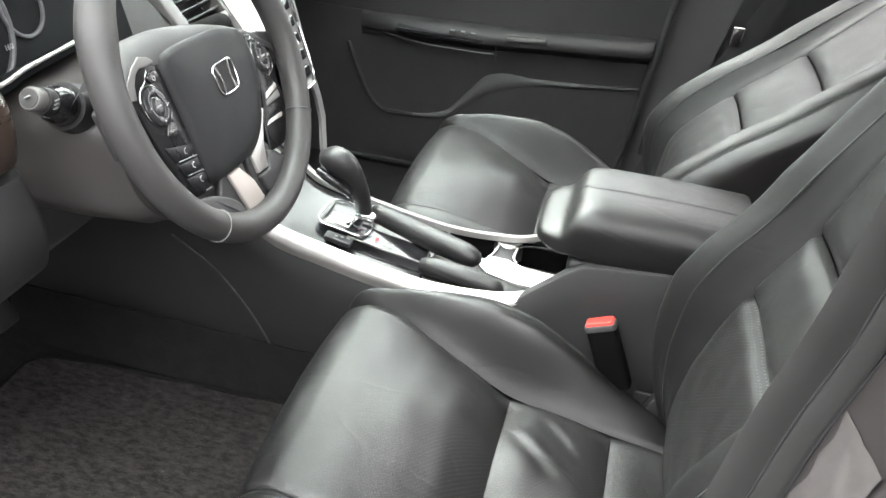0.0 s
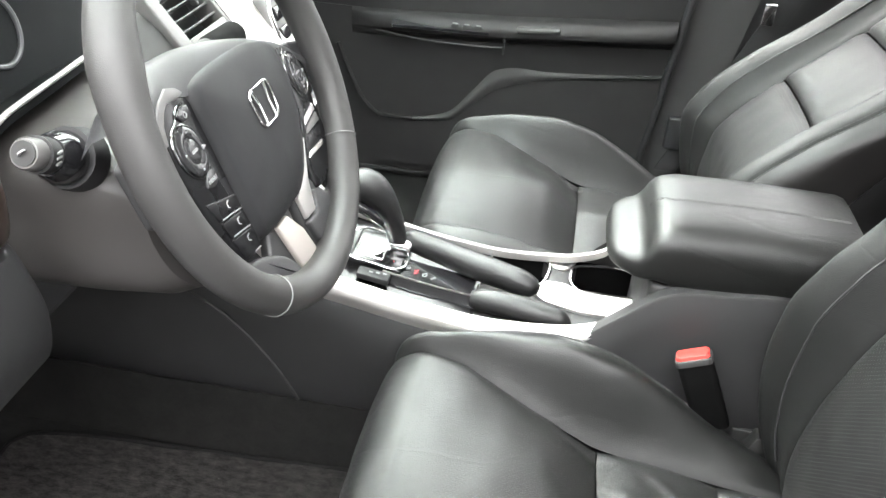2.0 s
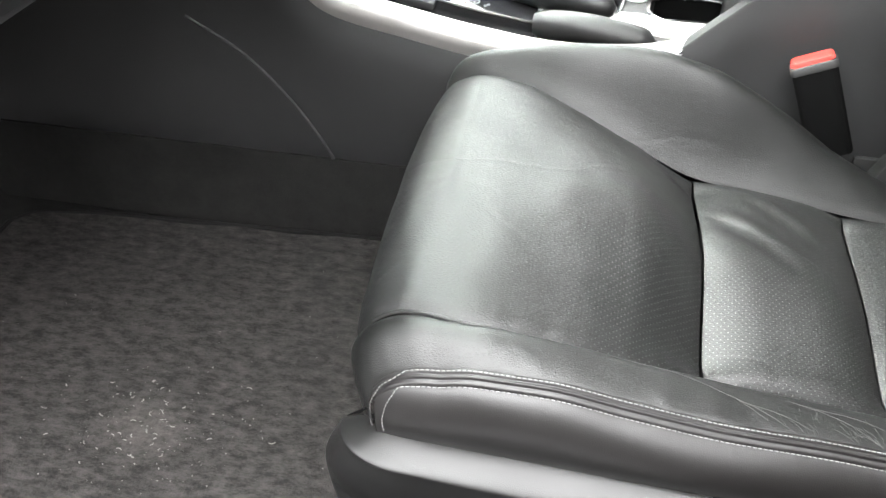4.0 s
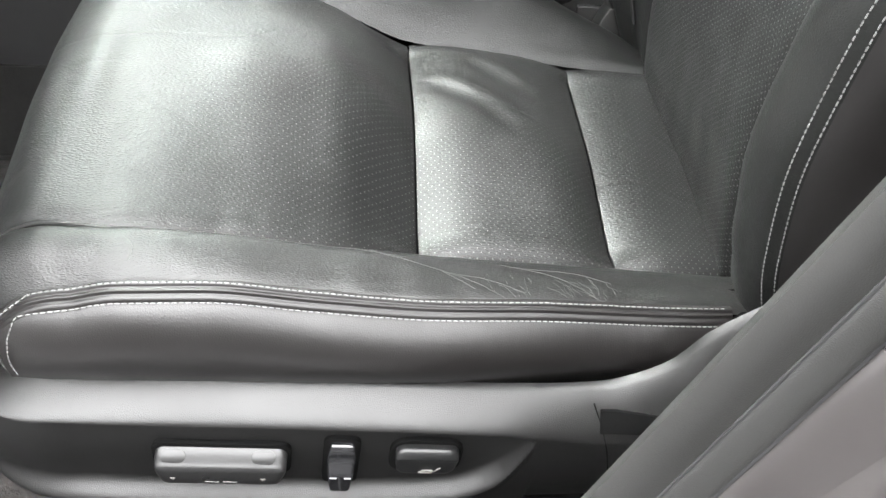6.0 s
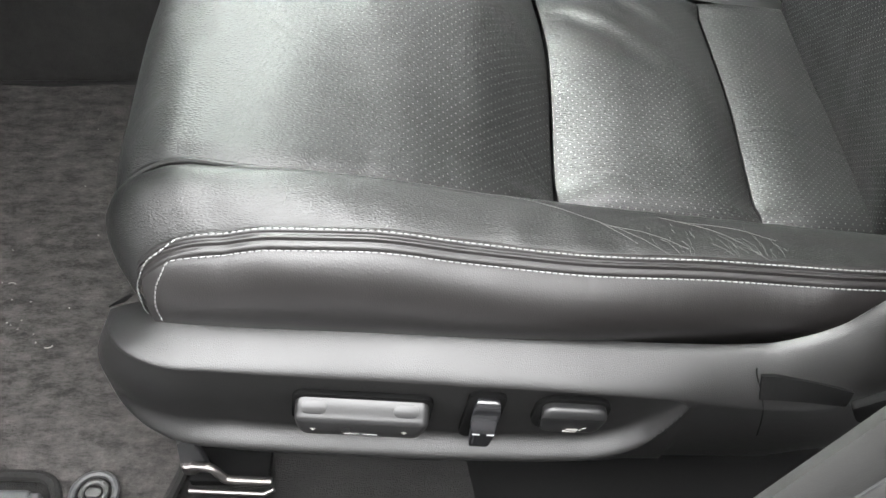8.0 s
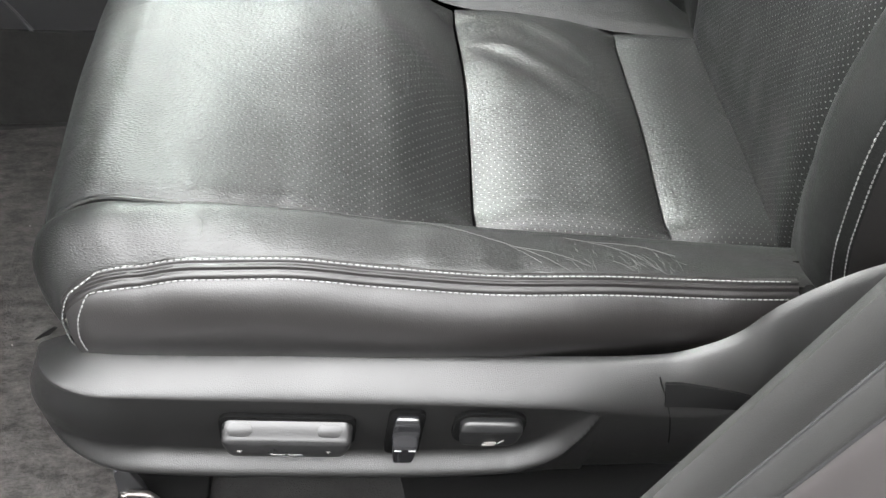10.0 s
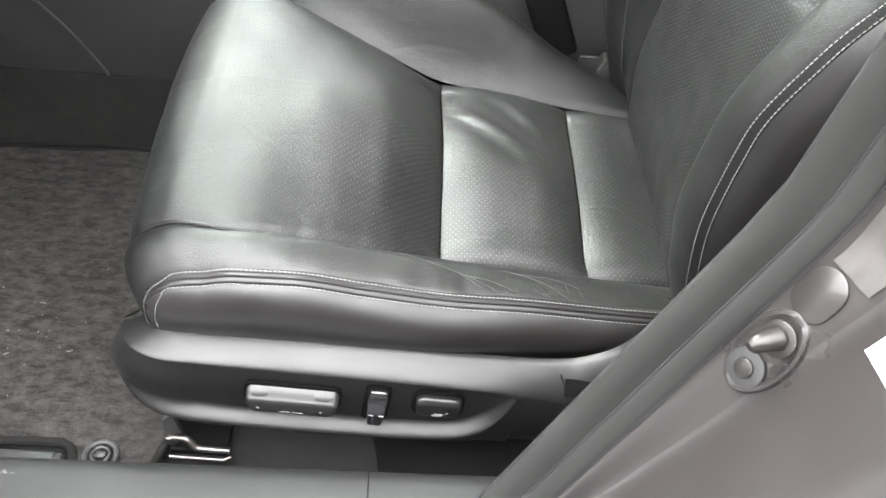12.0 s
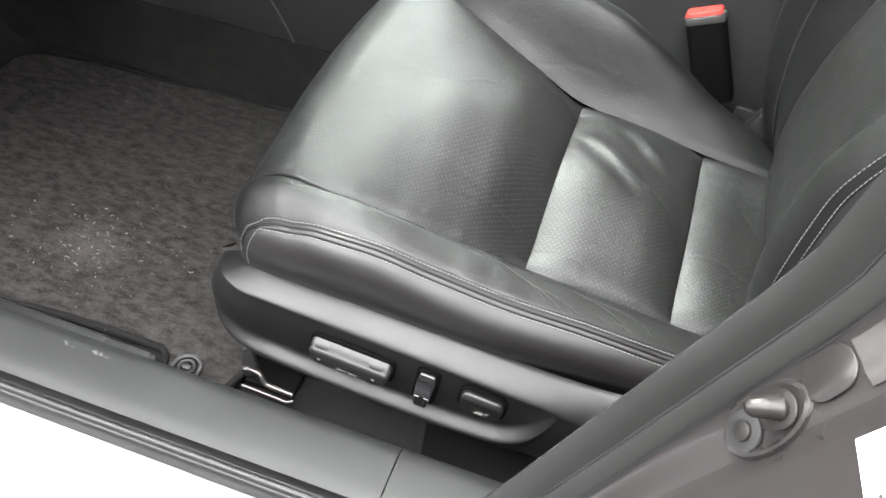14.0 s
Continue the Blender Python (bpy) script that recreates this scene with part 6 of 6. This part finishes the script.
part("vane_tab", moved(block((-0.006, 0.020, -0.012), (0.005, 0.026, 0.012), 0.002, 2), VM), M_plastic, vent)
part("side_panel", sheet([[(-0.300 - 0.8 * (z - 0.60) - 0.004 - 0.06 * (1 - t) ** 3, 0.405 + (0.150 - 0.45 * max(0, z - 0.58)) * t, z) for t in np.linspace(0, 1, 14)] for z in np.linspace(0.520, 0.665, 12)], 0.01, (-1, 0, 0)), M_pillar, dash, "smooth grey panel beside the vent")
stack = thing("centre_stack", (-0.27, 0.72, 0.5), "satin silver centre stack panel with chrome edged controls", "dashboard panel")
part("silver_panel", sheet([[(-0.292 - 0.8 * (z - 0.60) + 0.008 * math.sin(math.pi * t), 0.686 + 0.125 * t, z) for t in np.linspace(0, 1, 12)] for z in np.linspace(0.500, 0.700, 10)], 0.015, (-1, 0, 0)), M_silver, stack)
part("black_panel", sheet([[(-0.255 + 0.35 * (0.52 - z), y, z) for y in np.linspace(0.56, 0.80, 8)] for z in np.linspace(0.36, 0.52, 8)], 0.015, (-1, 0, 0)), M_gloss, stack, "gloss black control panel")
control = Matrix.Translation((-0.222, 0.800, 0.505)) @ Euler((0, radians(-20), 0)).to_matrix().to_4x4()
bezel = part("control_bezel", moved(block((-0.020, -0.047, -0.092), (-0.002, 0.047, 0.092), 0.006), control), M_trim, stack, "satin silver control surround")
part("chrome_frame", moved(tube([(0.0, 0.043 * x, 0.088 * y) for x, y in rounded(2, 2, 0.4)], 0.0034, 8, closed=True), control), M_chrome, bezel)
for r in range(5):
    for c in (-0.017, 0.017):
        part("control_key", moved(block((-0.006, c - 0.013, -0.070 + 0.030 * r), (0.003, c + 0.013, -0.050 + 0.030 * r), 0.003), control), M_gloss, bezel)
part("side_trim", sheet([[(x, 0.850 - 0.9 * max(0.0, 0.36 - z) + 0.020 * t, z) for t in np.linspace(0, 1, 4)] for x, z in polyline([(-0.110, 0.19), (-0.150, 0.28), (-0.185, 0.36), (-0.215, 0.45), (-0.245, 0.55), (-0.29, 0.68)], 16)], 0.006, (-1, 0, 0)), M_trim, stack)

# ---------------------------------------------------------------- pedals and firewall
for y0, w, nm, lab in ((0.245, 0.075, "brake_pedal", "black rubber brake pedal"), (0.365, 0.045, "accelerator_pedal", "black plastic accelerator pedal")):
    pd = thing(nm, (-0.58, y0, 0.12), lab, "pedal")
    part("pad", block((-0.562, y0 - w / 2, 0.10), (-0.548, y0 + w / 2, 0.16 if w > 0.05 else 0.22), 0.005, 3, (0, -25, 0)), M_rubber, pd)
    part("arm", tube([(-0.57, y0, 0.15), (-0.60, y0, 0.25), (-0.61, y0, 0.36)], 0.008, 10), M_rubber, pd)
fw = part("wall_firewall", block((-0.82, -0.10, -0.02), (-0.78, 1.42, 0.72)), M_carpet)
tagged(fw, "black carpeted firewall", "wall", kind="structure")

# ---------------------------------------------------------------- passenger door and far side
door = thing("passenger_door", (0.0, 1.40, 0.0), "charcoal passenger door trim with armrest, grab handle and switches", "car door")
DY = 1.405
def door_sheet(nm, xa, za, mat, lab="", thick=0.02, y=DY, par=None):
    return part(nm, sheet([[(x, y + 0.012 * (z - 0.3), z) for z in np.linspace(za[0], za[1], 12)] for x in np.linspace(xa[0], xa[1], 20)], thick, (0, 1, 0)), mat, par or door, lab)
REAR = smooth_line((-0.02, 0.16, 0.32, 0.48, 0.60), (0.350, 0.381, 0.400, 0.418, 0.432))
part("lower_panel", sheet([[(-0.75 + (float(REAR(z)) + 0.75) * t, DY + 0.012 * (z - 0.3), z) for z in np.linspace(-0.02, 0.392, 16)] for t in np.linspace(0, 1, 24)], 0.03, (0, 1, 0)), M_door, door, "dark door card")
part("upper_panel", sheet([[(-0.75 + (float(REAR(z)) + 0.75) * t, DY + 0.004 + 0.10 * max(0, z - 0.40), z) for z in np.linspace(0.38, 0.60, 12)] for t in np.linspace(0, 1, 24)], 0.03, (0, 1, 0)), M_door_soft, door, "charcoal upper door trim")
# armrest ledge, swelling out of the door
rows = []
for x in np.linspace(-0.30, 0.405, 50):
    f = (x + 0.30) / 0.705
    d = 0.045 * float(smooth_line((0, .10, .35, .8, .97, 1), (.12, .55, .9, 1, .9, .4))(f))
    zc = 0.350 + 0.055 * f if x > 0.05 else 0.350 + 0.055 * f + 0.010 * (0.05 - x) / 0.35
    rows.append([(x, DY - q, z) for q, z in polyline([(-0.002, zc + 0.031), (d * 0.45, zc + 0.027), (d * 0.85, zc + 0.017), (d, zc + 0.008), (d * 1.0, zc - 0.002), (d * 0.8, zc - 0.009), (d * 0.45, zc - 0.012), (d * 0.4, zc - 0.018), (-0.002, zc - 0.030)], 20)])
part("armrest", sheet(rows), M_door_soft, door, "padded door armrest")
part("switch_plate", sheet([[(x, DY - 0.020 - 0.022 * t, 0.386 - 0.008 * t + 0.02 * (x + 0.1)) for t in np.linspace(0, 1, 5)] for x in np.linspace(-0.20, 0.045, 16)], 0.006), M_gloss, door, "gloss switch plate")
for k, x in enumerate((-0.070, -0.045, -0.020)):
    part("window_switch", block((x, DY - 0.040, 0.382), (x + 0.017, DY - 0.026, 0.391), 0.002, 2), M_door, door)
    part("switch_mark", block((x + 0.004, DY - 0.0395, 0.3905), (x + 0.014, DY - 0.037, 0.3925)), M_mark, door)
part("chrome_line", tube(polyline([(-0.24, DY - 0.018, 0.352), (-0.12, DY - 0.036, 0.347), (0.0, DY - 0.045, 0.350), (0.045, DY - 0.046, 0.353)], 24), 0.0018, 8), M_far_trim, door, "thin grey line")
part("grab_handle", block((0.070, DY - 0.050, 0.392), (0.165, DY - 0.020, 0.403), 0.005, 3, (0, -5, 0)), M_far_trim, door, "grey grab handle")
part("armrest_gap", tube([(0.048, DY - 0.048, 0.372), (0.049, DY - 0.048, 0.352), (0.047, DY - 0.040, 0.336)], 0.0018, 6), M_rubber, door)
# pale diagonal accent over the map pocket
acc = polyline([(-0.235, 0.146), (-0.15, 0.148), (-0.07, 0.160), (-0.02, 0.205), (0.035, 0.258), (0.10, 0.278), (0.26, 0.299), (0.392, 0.316)], 50)
wid = np.interp(np.linspace(0, 1, 50), [0, .16, .30, .44, .52, .62, .8, 1], [.004, .010, .030, .050, .042, .020, .010, .005])
part("pocket_accent", sheet([[(x, DY - 0.010 - 0.006 * math.sin(math.pi * t), z + w * (t - 0.35)) for t in np.linspace(0, 1, 7)] for (x, z), w in zip(acc, wid)]), M_far_trim, door, "pale grey pocket accent")
part("pocket_panel", sheet([[(x, DY - 0.010, 0.03 + (z - 0.006 - 0.03) * t) for t in np.linspace(0, 1, 6)] for (x, z) in acc], 0.004, (0, 1, 0)), M_door, door, "map pocket panel")
part("pocket_line", tube(polyline([(-0.33, DY - 0.008, 0.31), (-0.30, DY - 0.012, 0.24), (-0.265, DY - 0.012, 0.175), (-0.225, DY - 0.012, 0.148), (-0.15, DY - 0.012, 0.149)], 30), 0.005, 8), M_door_soft, door)
part("pocket_ledge", tube([(-0.34, DY - 0.01, 0.005), (-0.14, DY - 0.012, 0.008), (0.10, DY - 0.01, 0.02)], 0.006, 8), M_door_soft, door)
part("door_edge", tube([(float(REAR(z)) + 0.004, DY - 0.004 + 0.05 * max(0, z - 0.4), z) for z in np.linspace(-0.02, 0.60, 16)], 0.009, 10), M_rubber, door, "black rubber door edge seal")
part("window_pane", block((-0.45, DY + 0.035, 0.58), (0.40, DY + 0.039, 1.00)), glass, door, "clear side window").visible_shadow = False
part("window_seal", tube([(-0.75, DY + 0.02, 0.605), (0.43, DY + 0.02, 0.605)], 0.008, 8), M_rubber, door)

far_pillar = thing("far_centre_pillar", (0.46, 1.42, 0.0), "grey trimmed centre pillar on the passenger side", "car pillar", kind="structure")
part("trim", sheet([[(float(REAR(min(z, 0.6))) + 0.30 * max(0, z - 0.6) + 0.012 + 0.10 * z * a / 0.10 + a, DY + 0.012 + 0.05 * max(0, z - 0.4), z) for a in np.linspace(-0.012, 0.085, 10)] for z in np.linspace(-0.02, 1.10, 16)], 0.03, (0, 1, 0)), M_far_trim, far_pillar)
belt = thing("seat_belt", (0.56, 1.37, 0.3), "black seat belt webbing hanging on the far pillar", "seat belt")
part("webbing", sheet([[(0.445 + 0.10 * t + 0.30 * (z - 0.12) - 0.02 + a, DY - 0.012 - 0.01 * t, z) for a in (0.0, 0.022, 0.045)] for t, z in zip(np.linspace(0, 1, 14), np.linspace(0.10, 1.0, 14))], 0.0015, (0, 1, 0)), M_belt, belt)
part("anchor", block((0.425, DY - 0.03, 0.16), (0.462, DY - 0.01, 0.235), 0.006), M_rubber, belt)
part("tongue", block((0.560, DY - 0.030, 0.455), (0.585, DY - 0.022, 0.50), 0.003), M_chrome, belt, "chrome belt tongue")

# ---------------------------------------------------------------- shell that closes the car
shell = thing("car_body", (0.4, 0.6, 0.0), "silver car body shell with pale headliner", "car body", kind="structure")
part("headliner", sheet([[(x, y, 1.13 - 0.16 * ((x - 0.55) / 1.1) ** 2 - 0.05 * ((y - 0.65) / 0.7) ** 2) for y in np.linspace(0.12, 1.32, 12)] for x in np.linspace(0.13, 1.60, 20)], 0.02, (0, 0, 1)), M_headliner, shell)
part("roof_skin", sheet([[(x, y, 1.17 - 0.16 * ((x - 0.55) / 1.1) ** 2 - 0.05 * ((y - 0.65) / 0.7) ** 2) for y in np.linspace(0.11, 1.36, 12)] for x in np.linspace(0.10, 1.65, 20)], 0.01, (0, 0, 1)), M_paint, shell)
part("rear_side_trim", sheet([[(x, DY + 0.02, z) for z in np.linspace(-0.02, 0.60, 6)] for x in np.linspace(0.36, 1.70, 8)], 0.03, (0, 1, 0)), M_plastic, shell)
part("rear_bulkhead", block((1.55, -0.10, -0.02), (1.60, 1.42, 0.75)), M_plastic, shell)
part("rear_bench", block((1.05, 0.05, -0.01), (1.54, 1.34, 0.30), 0.05, 4), M_leather, shell, "dark rear bench")
part("near_side_trim", sheet([[(x, -0.06, z) for z in np.linspace(-0.02, 0.60, 6)] for x in np.linspace(0.70, 1.70, 8)], 0.02, (0, -1, 0)), M_paint, shell)
part("scuttle", block((-0.95, -0.12, -0.10), (-0.75, 1.46, 0.70), 0.02), M_paint, shell)
for y0 in (0.0, 1.40):
    part("front_pillar", tube([(-0.85, y0, 0.66), (-0.40, y0, 0.87), (0.14, y0 + (0.11 if y0 < 1 else -0.05), 1.08)], 0.035, 10), M_headliner, shell)

wind = part("windscreen", sheet([[(-0.80 + 0.93 * t, y, 0.70 + 0.385 * t + 0.05 * math.sin(math.pi * t)) for y in np.linspace(0.0, 1.38, 8)] for t in np.linspace(0, 1, 12)], 0.005, (0, 0, 1)), glass, shell, "faintly green windscreen")
wind.visible_shadow = False
ground = part("ground", sheet([[(x, y, -0.34) for y in np.linspace(-60, 60, 8)] for x in np.linspace(-60, 60, 8)], 0.05), M_asphalt)
tagged(ground, "dark asphalt car park surface", "ground", kind="structure")

# unseen wall, added to keep low sky light off the car's open side
screen = part("sky_block_wall", block((-14.0, -2.4, -0.34), (14.0, -2.2, 2.1)), M_asphalt)
tagged(screen, "plain dark wall added out of view to block low sky light", "wall", kind="structure")
